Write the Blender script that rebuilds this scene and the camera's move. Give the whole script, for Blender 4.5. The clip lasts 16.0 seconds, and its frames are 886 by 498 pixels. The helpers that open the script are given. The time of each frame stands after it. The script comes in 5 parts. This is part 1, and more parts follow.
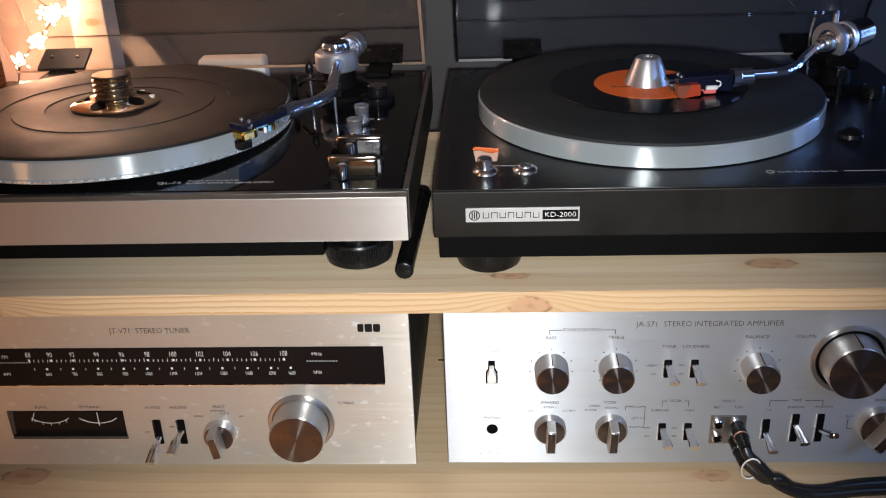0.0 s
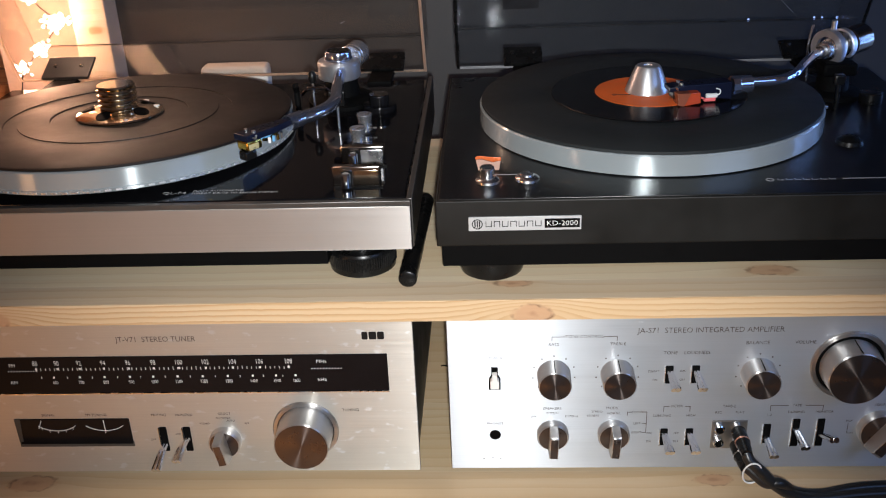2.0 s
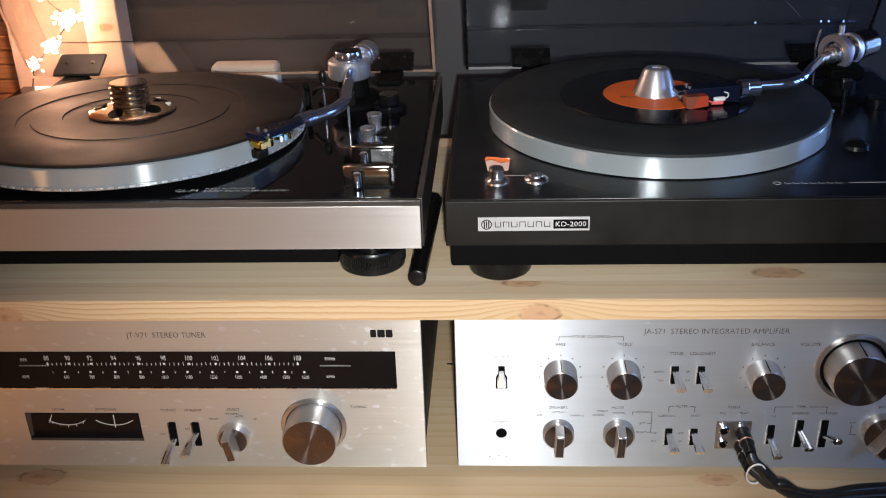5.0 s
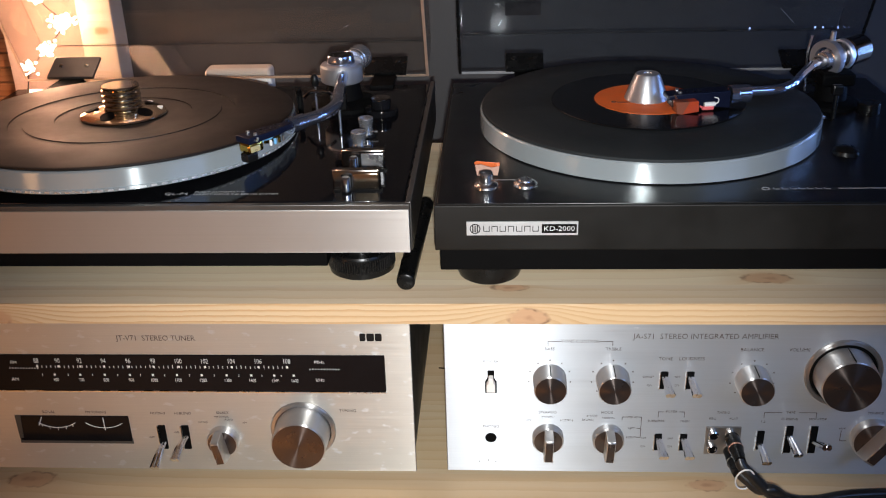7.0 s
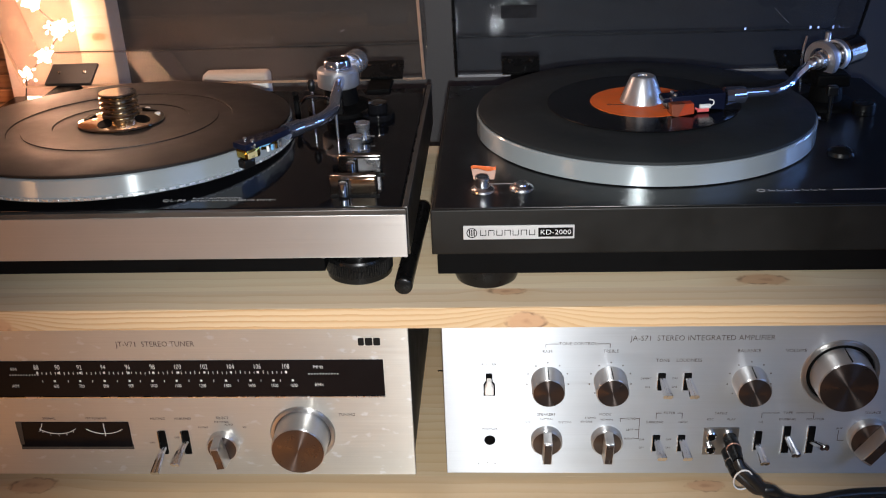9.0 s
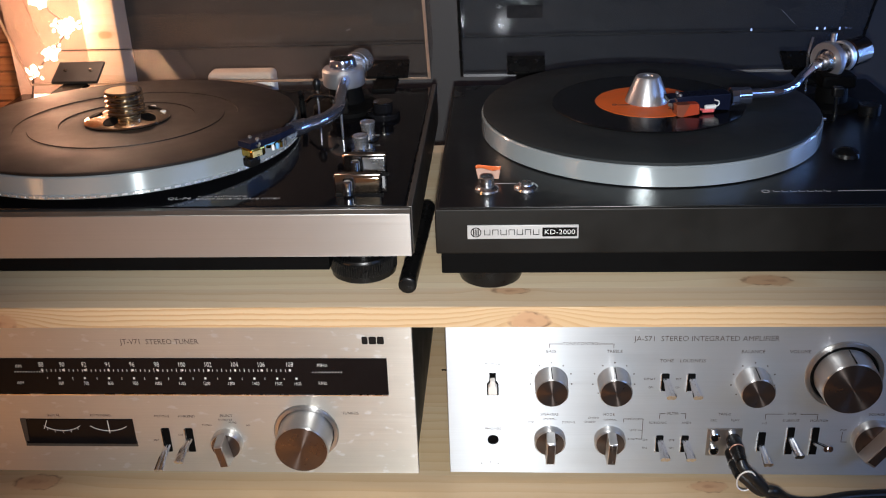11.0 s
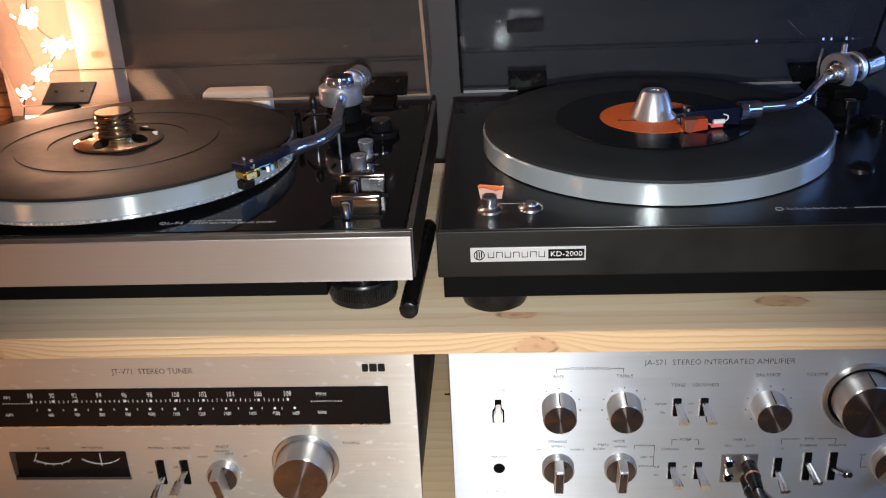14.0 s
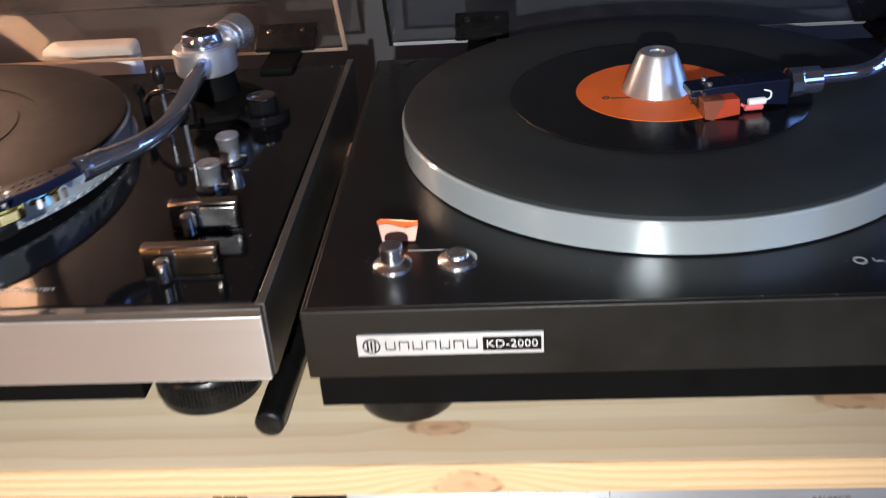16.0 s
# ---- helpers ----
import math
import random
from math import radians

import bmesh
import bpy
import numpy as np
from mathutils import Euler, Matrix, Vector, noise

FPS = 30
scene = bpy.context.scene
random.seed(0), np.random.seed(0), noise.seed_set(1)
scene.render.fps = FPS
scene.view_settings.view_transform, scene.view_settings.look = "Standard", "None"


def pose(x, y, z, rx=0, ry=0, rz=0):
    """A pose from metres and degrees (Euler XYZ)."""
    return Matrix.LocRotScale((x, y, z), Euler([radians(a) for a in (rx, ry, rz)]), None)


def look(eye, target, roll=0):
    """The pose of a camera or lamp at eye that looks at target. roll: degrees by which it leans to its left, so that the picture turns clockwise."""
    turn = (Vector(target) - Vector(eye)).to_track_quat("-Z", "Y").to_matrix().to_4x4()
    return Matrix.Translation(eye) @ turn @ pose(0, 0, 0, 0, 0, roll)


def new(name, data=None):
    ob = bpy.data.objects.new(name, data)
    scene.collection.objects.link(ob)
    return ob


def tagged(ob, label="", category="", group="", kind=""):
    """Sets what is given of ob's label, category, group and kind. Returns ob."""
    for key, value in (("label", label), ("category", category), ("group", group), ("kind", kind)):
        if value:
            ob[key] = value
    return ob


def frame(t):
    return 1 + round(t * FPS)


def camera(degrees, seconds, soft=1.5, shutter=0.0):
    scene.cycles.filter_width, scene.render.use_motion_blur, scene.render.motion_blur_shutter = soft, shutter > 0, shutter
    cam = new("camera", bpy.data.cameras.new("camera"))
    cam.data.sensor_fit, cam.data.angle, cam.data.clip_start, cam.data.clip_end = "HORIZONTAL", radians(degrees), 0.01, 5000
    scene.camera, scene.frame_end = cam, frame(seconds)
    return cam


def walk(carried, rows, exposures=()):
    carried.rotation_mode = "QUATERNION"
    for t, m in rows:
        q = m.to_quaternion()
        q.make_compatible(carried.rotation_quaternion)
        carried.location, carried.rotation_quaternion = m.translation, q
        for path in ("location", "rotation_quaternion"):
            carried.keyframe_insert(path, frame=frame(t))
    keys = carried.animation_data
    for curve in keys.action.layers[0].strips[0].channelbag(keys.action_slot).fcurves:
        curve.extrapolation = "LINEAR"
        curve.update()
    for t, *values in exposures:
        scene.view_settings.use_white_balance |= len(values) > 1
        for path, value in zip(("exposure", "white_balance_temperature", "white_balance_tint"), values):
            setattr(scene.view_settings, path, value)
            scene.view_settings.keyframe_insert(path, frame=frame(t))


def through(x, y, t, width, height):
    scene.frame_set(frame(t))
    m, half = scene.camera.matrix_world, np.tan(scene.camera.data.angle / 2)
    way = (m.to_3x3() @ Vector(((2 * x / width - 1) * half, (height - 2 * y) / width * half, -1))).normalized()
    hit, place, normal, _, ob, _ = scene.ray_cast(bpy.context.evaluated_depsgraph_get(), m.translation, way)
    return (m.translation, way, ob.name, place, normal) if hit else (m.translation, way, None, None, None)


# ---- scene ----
# plan units to metres (a seven-inch record is 0.175 m across)
UNIT = 0.948
cam = camera(49.11, 16.0, soft=1.1, shutter=0.4)
PATH = [
    (0.0, 0.0223, -0.7296, 0.3740, 3.35, -25.66, -2.14),
    (0.5, 0.0215, -0.7199, 0.3718, 3.27, -25.74, -2.13),
    (1.0, 0.0197, -0.7211, 0.3726, 3.24, -25.72, -2.14),
    (1.5, 0.0209, -0.7256, 0.3769, 3.26, -25.72, -2.25),
    (2.0, 0.0201, -0.7337, 0.3834, 3.34, -25.64, -2.39),
    (2.5, 0.0193, -0.7342, 0.3832, 3.38, -25.68, -2.30),
    (3.0, 0.0167, -0.7373, 0.3825, 3.44, -25.74, -2.27),
    (3.5, 0.0134, -0.7419, 0.3877, 3.33, -25.70, -2.10),
    (4.0, 0.0117, -0.7391, 0.3882, 3.44, -25.75, -1.99),
    (6.5, 0.0229, -0.7428, 0.3878, 3.42, -25.74, -1.72),
    (7.0, 0.0249, -0.7405, 0.3877, 3.55, -25.48, -1.69),
    (7.5, 0.0229, -0.7336, 0.3876, 3.51, -25.50, -1.86),
    (8.0, 0.0221, -0.7346, 0.3914, 3.48, -25.56, -2.03),
    (8.5, 0.0275, -0.7436, 0.3934, 3.58, -25.44, -2.18),
    (9.0, 0.0276, -0.7417, 0.3928, 3.56, -25.52, -2.19),
    (11.5, 0.0290, -0.7426, 0.3926, 4.01, -25.51, -1.99),
    (12.0, 0.0254, -0.7425, 0.3981, 3.94, -25.02, -1.84),
    (12.5, 0.0223, -0.7470, 0.4025, 3.90, -24.78, -1.82),
    (13.0, 0.0255, -0.7483, 0.4034, 3.93, -24.68, -1.97),
    (13.5, 0.0251, -0.7453, 0.3982, 4.06, -24.67, -2.56),
    (14.0, 0.0259, -0.7127, 0.3875, 3.92, -24.73, -2.72),
    (14.5, 0.0485, -0.6186, 0.3728, 3.93, -24.95, -2.08),
    (15.0, 0.0772, -0.5470, 0.3612, 4.51, -25.72, -1.41),
    (15.5, 0.0794, -0.5023, 0.3460, 5.21, -28.32, -2.09),
    (16.0, 0.0772, -0.4039, 0.3371, 4.84, -30.04, -4.28),
]
walk(cam, [(t, pose(x * UNIT, y * UNIT, z * UNIT, 90 + pitch, 0, yaw) @ pose(0, 0, 0, 0, 0, roll)) for t, x, y, z, yaw, pitch, roll in PATH],
     [(0.0, 0.0), (13.6, 0.0), (14.5, 0.2), (15.0, 0.32), (16.0, 0.52)])

# ---- world, lights ----
world = bpy.data.worlds.new("world")
world.use_nodes = True
world.node_tree.nodes["Background"].inputs[0].default_value = (0.75, 0.85, 1.0, 1)
world.node_tree.nodes["Background"].inputs[1].default_value = 0.005
scene.world = world


def lamp(name, kind, at, colour, watts, size, target=None, cone=90, blend=1.0):
    data = bpy.data.lights.new(name, kind)
    data.color, data.energy = colour, watts
    if kind == "AREA":
        data.shape, data.size, data.size_y = "RECTANGLE", size[0], size[1]
    else:
        data.shadow_soft_size = size
    if kind == "SPOT":
        data.spot_size, data.spot_blend = radians(cone), blend
    ob = new(name, data)
    ob.matrix_world = look(Vector(at) * UNIT, Vector(target) * UNIT) if target else Matrix.Translation(Vector(at) * UNIT)
    return ob


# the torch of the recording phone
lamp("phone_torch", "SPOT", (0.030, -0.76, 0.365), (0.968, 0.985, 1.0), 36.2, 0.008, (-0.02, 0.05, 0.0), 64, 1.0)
# string lights behind the dust cover, with two added fills higher up
lamp("string_light_glow", "POINT", (-0.575, 0.490, 0.13), (1.0, 0.50, 0.30), 1.3, 0.02)
# unseen fill above the bulbs, brightens the post and the wall beside it
lamp("string_light_glow", "POINT", (-0.510, 0.450, 0.42), (1.0, 0.66, 0.50), 3.6, 0.006)
lamp("string_light_glow", "POINT", (-0.400, 0.500, 0.70), (1.0, 0.60, 0.44), 2.2, 0.03)
# set close to the board, so it burns out round each cluster
for at in ((-0.647, 0.602, 0.039), (-0.618, 0.602, 0.066), (-0.586, 0.600, 0.103), (-0.620, 0.602, 0.144), (-0.607, 0.602, 0.216)):
    lamp("string_light_glow", "POINT", at, (1.0, 0.60, 0.46), 0.035, 0.005)
# added unseen warm lights: a lit floor patch for gold reflections, and a tint
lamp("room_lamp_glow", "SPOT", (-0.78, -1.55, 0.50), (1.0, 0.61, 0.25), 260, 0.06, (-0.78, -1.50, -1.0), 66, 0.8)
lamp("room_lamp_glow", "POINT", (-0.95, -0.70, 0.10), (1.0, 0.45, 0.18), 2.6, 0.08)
# unseen blue strips added for stripes on the platter rim, then a blue fill
for at in ((1.32, 0.20, 0.13), (1.21, 0.31, 0.13), (1.12, 0.43, 0.13), (1.00, 0.55, 0.13)):
    lamp("window_pane_light", "AREA", at, (0.20, 0.40, 1.0), 1.0, (0.026, 0.50), (0.29, 0.07, 0.10))
lamp("blue_strip_light", "AREA", (1.20, -0.95, 0.70), (0.25, 0.46, 1.0), 3.6, (0.80, 0.45), (-0.05, 0.10, 0.10))

# ---- materials ----


class Nodes:
    def __init__(self, name):
        self.m = bpy.data.materials.new(name)
        self.m.use_nodes = True
        self.t = self.m.node_tree
        self.t.nodes.clear()
        self.out = self.t.nodes.new("ShaderNodeOutputMaterial")

    def n(self, kind, **kw):
        node = self.t.nodes.new(kind)
        for k, v in kw.items():
            if k.startswith("i_"):
                node.inputs[k[2:].replace("_", " ")].default_value = v
            else:
                setattr(node, k, v)
        return node

    def l(self, a, b):
        self.t.links.new(a, b)

    def coords(self, scale, where="Object"):
        tc = self.n("ShaderNodeTexCoord")
        mp = self.n("ShaderNodeMapping")
        mp.inputs["Scale"].default_value = scale
        self.l(tc.outputs[where], mp.inputs["Vector"])
        return mp.outputs[0]

    def noise(self, vec, scale, detail=4, rough=0.6, dist=0.0):
        nz = self.n("ShaderNodeTexNoise")
        nz.inputs["Scale"].default_value, nz.inputs["Detail"].default_value = scale, detail
        nz.inputs["Roughness"].default_value, nz.inputs["Distortion"].default_value = rough, dist
        self.l(vec, nz.inputs["Vector"])
        return nz.outputs["Fac"]

    def ramp(self, fac, stops):
        r = self.n("ShaderNodeValToRGB")
        e = r.color_ramp.elements
        while len(e) < len(stops):
            e.new(0.5)
        for el, (p, c) in zip(e, stops):
            el.position = p
            el.color = (*c, 1) if len(c) == 3 else c
        self.l(fac, r.inputs[0])
        return r.outputs[0]

    def span(self, fac, a, b, lo=0.3, hi=0.7):
        r = self.n("ShaderNodeMapRange")
        r.inputs[1].default_value, r.inputs[2].default_value = lo, hi
        r.inputs[3].default_value, r.inputs[4].default_value = a, b
        self.l(fac, r.inputs[0])
        return r.outputs[0]

    def mix(self, fac, a, b, kind="MIX"):
        mx = self.n("ShaderNodeMix", data_type="RGBA", blend_type=kind)
        for sock, v in ((mx.inputs["Factor"], fac), (mx.inputs["A"], a), (mx.inputs["B"], b)):
            if hasattr(v, "links"):
                self.l(v, sock)
            else:
                sock.default_value = (*v, 1) if isinstance(v, tuple) and len(v) == 3 else v
        return mx.outputs["Result"]

    def math(self, op, a, b=0.0, c=0.0):
        mt = self.n("ShaderNodeMath", operation=op)
        for sock, v in zip(mt.inputs, (a, b, c)):
            if hasattr(v, "links"):
                self.l(v, sock)
            else:
                sock.default_value = v
        return mt.outputs[0]

    def finish(self, colour, rough, metal=0.0, bump=None, strength=0.1, dist=0.001, spec=0.5, coat=0.0):
        p = self.n("ShaderNodeBsdfPrincipled")
        for key, v in (("Base Color", colour), ("Roughness", rough)):
            if hasattr(v, "links"):
                self.l(v, p.inputs[key])
            else:
                p.inputs[key].default_value = (*v, 1) if isinstance(v, tuple) else v
        p.inputs["Metallic"].default_value = metal
        p.inputs["Specular IOR Level"].default_value = spec
        p.inputs["Coat Weight"].default_value = coat
        if bump is not None:
            b = self.n("ShaderNodeBump")
            b.inputs["Strength"].default_value, b.inputs["Distance"].default_value = strength, dist
            self.l(bump, b.inputs["Height"])
            self.l(b.outputs[0], p.inputs["Normal"])
        self.l(p.outputs[0], self.out.inputs[0])
        self.p = p
        return self.m


def plain(name, colour, rough=0.5, metal=0.0, vary=0.25, fine=900, coarse=30, bump=0.05, spec=0.5, coat=0.0, dust=0.0):
    k = Nodes(name)
    vec = k.coords((1, 1, 1))
    a, b = k.noise(vec, coarse), k.noise(vec, fine, 3)
    dark = tuple(c * (1 - vary) for c in colour)
    light = tuple(min(1, c * (1 + vary)) for c in colour)
    col = k.mix(k.span(a, 0, 1), dark, light)
    col = k.mix(k.span(b, 0, 0.5), col, tuple(min(1, c * (1 + vary)) for c in colour))
    if dust:
        col = k.mix(k.math("MULTIPLY", k.span(k.noise(vec, 330, 1, 0.4), 0, 1, 0.765, 0.80), dust), col, (0.6, 0.6, 0.58))
    rg = k.span(a, rough * 0.8, min(1, rough * 1.2))
    return k.finish(col, rg, metal, b, bump, 0.0004, spec, coat)


def brushed(name, colour, rough, tangent=None, spots=0.0, aniso=0.8, streak=(3, 3, 1800), metal=0.85):
    """Brushed metal; tangent: the axis about which it is turned, or None for a panel brushed along x."""
    k = Nodes(name)
    vec = k.coords(streak)
    st = k.noise(vec, 1.0, 3, 0.7)
    big = k.noise(k.coords((1, 1, 1)), 14, 4)
    col = k.mix(k.span(st, 0, 1), tuple(c * 0.90 for c in colour), colour)
    col = k.mix(k.span(big, 0, 0.35), col, tuple(c * 0.8 for c in colour))
    rg = k.span(st, rough * 0.85, rough * 1.15)
    if spots:
        sp = k.noise(k.coords((1, 1, 1.9)), 72, 3, 0.5)
        mask = k.span(sp, 0, 1, spots, spots + 0.07)
        col = k.mix(k.math("MULTIPLY", mask, 0.55), col, (0.86, 0.87, 0.88))
        rg = k.math("ADD", rg, k.math("MULTIPLY", mask, 0.12))
    m = k.finish(col, rg, metal, st, 0.06, 0.0002)
    k.p.inputs["Anisotropic"].default_value = aniso
    if tangent:
        k.p.inputs["Anisotropic Rotation"].default_value = 0.25
        tg = k.n("ShaderNodeTangent", direction_type="RADIAL", axis=tangent)
    else:
        tg = k.n("ShaderNodeCombineXYZ", i_Z=1.0)
    k.l(tg.outputs[0], k.p.inputs["Tangent"])
    return m


def pine(name, pale, ring, knots=(), period=0.006, centre=(0, 0.40, -0.06), gloss=0.45, swirl=0.012):
    """Pine cut along x: growth rings about a far pith, fibres, and knots at the given places."""
    k = Nodes(name)
    tc = k.n("ShaderNodeTexCoord")
    info = k.n("ShaderNodeObjectInfo")
    shift = k.n("ShaderNodeVectorMath", operation="MULTIPLY_ADD")
    k.l(info.outputs["Random"], shift.inputs[0])
    shift.inputs[1].default_value = (3.1, 0.11, 0.02)
    k.l(tc.outputs["Object"], shift.inputs[2])
    mp = k.n("ShaderNodeMapping")
    mp.inputs["Location"].default_value = tuple(-c for c in centre)
    k.l(shift.outputs[0], mp.inputs["Vector"])
    sw = k.n("ShaderNodeTexNoise")
    sw.inputs["Scale"].default_value, sw.inputs["Detail"].default_value = 1.0, 3
    ms = k.n("ShaderNodeMapping")
    ms.inputs["Scale"].default_value = (3.5, 14, 14)
    k.l(shift.outputs[0], ms.inputs["Vector"])
    k.l(ms.outputs[0], sw.inputs["Vector"])
    off = k.n("ShaderNodeVectorMath", operation="MULTIPLY_ADD")
    k.l(sw.outputs["Color"], off.inputs[0])
    off.inputs[1].default_value = (0.0, swirl, swirl)
    k.l(mp.outputs[0], off.inputs[2])
    rings = off.outputs[0]
    near = []
    for (x, y, z), rad in knots:
        d = k.n("ShaderNodeVectorMath", operation="SUBTRACT")
        k.l(k.coords((1, 1, 1)), d.inputs[0])
        d.inputs[1].default_value = (x * UNIT, y * UNIT, z * UNIT)
        sc = k.n("ShaderNodeVectorMath", operation="MULTIPLY")
        k.l(d.outputs[0], sc.inputs[0])
        sc.inputs[1].default_value = (0.62, 1.4, 1.1)
        ln = k.n("ShaderNodeVectorMath", operation="LENGTH")
        k.l(sc.outputs[0], ln.inputs[0])
        near.append((ln.outputs["Value"], rad))
        wide = k.n("ShaderNodeVectorMath", operation="MULTIPLY")
        k.l(d.outputs[0], wide.inputs[0])
        wide.inputs[1].default_value = (0.28, 1.0, 0.8)
        far = k.n("ShaderNodeVectorMath", operation="LENGTH")
        k.l(wide.outputs[0], far.inputs[0])
        bend = k.math("EXPONENT", k.math("MULTIPLY", k.math("POWER", far.outputs["Value"], 2.0), -0.9 / rad ** 2))
        push = k.n("ShaderNodeVectorMath", operation="MULTIPLY_ADD")
        k.l(bend, push.inputs[0])
        push.inputs[1].default_value = (0.0, -rad * 0.9, -rad * 0.9)
        k.l(rings, push.inputs[2])
        rings = push.outputs[0]
    wv = k.n("ShaderNodeTexWave", wave_type="RINGS", rings_direction="X", wave_profile="SAW")
    wv.inputs["Scale"].default_value = 0.314 / period
    wv.inputs["Distortion"].default_value, wv.inputs["Detail"].default_value, wv.inputs["Detail Scale"].default_value = 0.9, 3, 1.5
    k.l(rings, wv.inputs["Vector"])
    fib = k.noise(k.coords((9, 520, 520)), 1.0, 4, 0.7)
    tone = k.noise(k.coords((1.6, 22, 22)), 1.0, 4)
    flame = k.noise(k.coords((5, 70, 70)), 1.0, 3, 0.6, 0.8)
    col = k.ramp(wv.outputs["Fac"], [(0.0, pale), (0.50, tuple(p * 0.95 for p in pale)), (0.84, ring), (1.0, tuple(r * 0.85 for r in ring))])
    col = k.mix(k.span(fib, 0, 0.30), col, tuple(p * 0.74 for p in pale))
    col = k.mix(k.span(flame, 0, 0.28), col, (pale[0] * 0.84, pale[1] * 0.72, pale[2] * 0.56))
    col = k.mix(k.span(tone, 0, 0.50), col, (pale[0] * 0.86, pale[1] * 0.74, pale[2] * 0.57))
    col = k.mix(k.span(info.outputs["Random"], 0, 0.34, 0, 1), col, (pale[0] * 0.90, pale[1] * 0.70, pale[2] * 0.54))
    for dist, rad in near:
        wob = k.math("ADD", dist, k.span(k.noise(k.coords((1, 1, 1)), 70, 2), -rad * 0.20, rad * 0.20))
        col = k.mix(k.span(wob, 0.45, 0, rad * 0.9, rad * 2.2), col, (0.60, 0.40, 0.22))
        col = k.mix(k.span(wob, 0.85, 0, rad * 0.75, rad * 1.05), col, (0.54, 0.32, 0.18))
        rim = k.math("MULTIPLY", k.span(wob, 0, 1, rad * 0.70, rad * 0.85), k.span(wob, 1, 0, rad * 0.88, rad * 1.02))
        rim = k.math("MULTIPLY", rim, k.span(k.noise(k.coords((1, 1, 1)), 90, 2), 0.0, 0.75, 0.45, 0.65))
        col = k.mix(rim, col, (0.16, 0.085, 0.045))
        col = k.mix(k.span(wob, 0.5, 0, rad * 0.05, rad * 0.35), col, (0.30, 0.14, 0.07))
    return k.finish(col, k.span(fib, gloss * 0.85, gloss * 1.2), 0, fib, 0.12, 0.0005)


def emitter(name, colour, power):
    k = Nodes(name)
    e = k.n("ShaderNodeEmission")
    e.inputs[0].default_value, e.inputs[1].default_value = (*colour, 1), power
    k.l(e.outputs[0], k.out.inputs[0])
    return k.m


def acrylic(name, tint, through, scratches=0.02):
    """Clear or smoked sheet: passes most light and mirrors by Fresnel, with faint dust and scratches."""
    k = Nodes(name)
    tr = k.n("ShaderNodeBsdfTransparent")
    tr.inputs[0].default_value = (*[c * through for c in tint], 1)
    gl = k.n("ShaderNodeBsdfGlossy")
    gl.inputs["Roughness"].default_value = 0.03
    lw = k.n("ShaderNodeLayerWeight")
    lw.inputs[0].default_value = 0.5
    edge = k.math("ADD", k.math("MULTIPLY", k.math("POWER", lw.outputs["Facing"], 4.0), 0.6), 0.045)
    mx = k.n("ShaderNodeMixShader")
    k.l(edge, mx.inputs[0])
    k.l(tr.outputs[0], mx.inputs[1])
    k.l(gl.outputs[0], mx.inputs[2])
    dust = k.n("ShaderNodeBsdfDiffuse")
    dust.inputs[0].default_value = (0.6, 0.6, 0.6, 1)
    mask = k.span(k.noise(k.coords((1, 1, 1)), 60, 6, 0.75), 0.004, scratches * 2, 0.35, 0.8)
    m2 = k.n("ShaderNodeMixShader")
    k.l(mask, m2.inputs[0])
    k.l(mx.outputs[0], m2.inputs[1])
    k.l(dust.outputs[0], m2.inputs[2])
    k.l(m2.outputs[0], k.out.inputs[0])
    return k.m


def frosted(name, colour):
    """Cut acrylic edge: scatters light on both sides."""
    k = Nodes(name)
    a, b, mx = k.n("ShaderNodeBsdfDiffuse"), k.n("ShaderNodeBsdfTranslucent"), k.n("ShaderNodeMixShader")
    col = k.mix(k.span(k.noise(k.coords((1, 1, 1)), 90), 0, 1), tuple(c * 0.85 for c in colour), colour)
    k.l(col, a.inputs[0])
    k.l(col, b.inputs[0])
    mx.inputs[0].default_value = 0.85
    k.l(a.outputs[0], mx.inputs[1])
    k.l(b.outputs[0], mx.inputs[2])
    k.l(mx.outputs[0], k.out.inputs[0])
    return k.m


def vinyl(name):
    """Grooved record: fine concentric relief about the object's own z axis."""
    k = Nodes(name)
    wv = k.n("ShaderNodeTexWave", wave_type="RINGS", rings_direction="Z")
    wv.inputs["Scale"].default_value, wv.inputs["Distortion"].default_value = 420, 0.0
    k.l(k.coords((1, 1, 0)), wv.inputs["Vector"])
    return k.finish((0.004, 0.004, 0.0045), k.span(k.noise(k.coords((1, 1, 1)), 40), 0.12, 0.24), 0, wv.outputs["Fac"], 0.05, 0.0002)


ALU = brushed("brushed_aluminium", (0.55, 0.575, 0.60), 0.49, spots=0.76, aniso=0.97, metal=0.60, streak=(14, 3, 1500))
ALU_SPOT = brushed("spotted_aluminium", (0.75, 0.72, 0.65), 0.47, spots=0.615, aniso=0.95, metal=0.66, streak=(14, 3, 1500))
ALU_FRONT = brushed("satin_aluminium_front", (0.53, 0.505, 0.475), 0.48, aniso=0.9, metal=0.70)
TURN_Y = brushed("turned_aluminium_knob", (0.66, 0.655, 0.65), 0.33, "Y", aniso=0.95, streak=(60, 60, 60))
TURN_Z = brushed("turned_aluminium_rim", (0.50, 0.56, 0.575), 0.21, "Z", aniso=1.0, streak=(5, 5, 5), metal=0.50)
POLISHED = plain("polished_arm_metal", (0.80, 0.82, 0.85), 0.25, 0.92, 0.06, 400, 40, 0.02)
# chrome; the blue light it mirrors is mixed into its colour
ARM = plain("chrome_with_blue_reflection", (0.66, 0.73, 0.92), 0.11, 0.97, 0.06, 400, 40, 0.02)
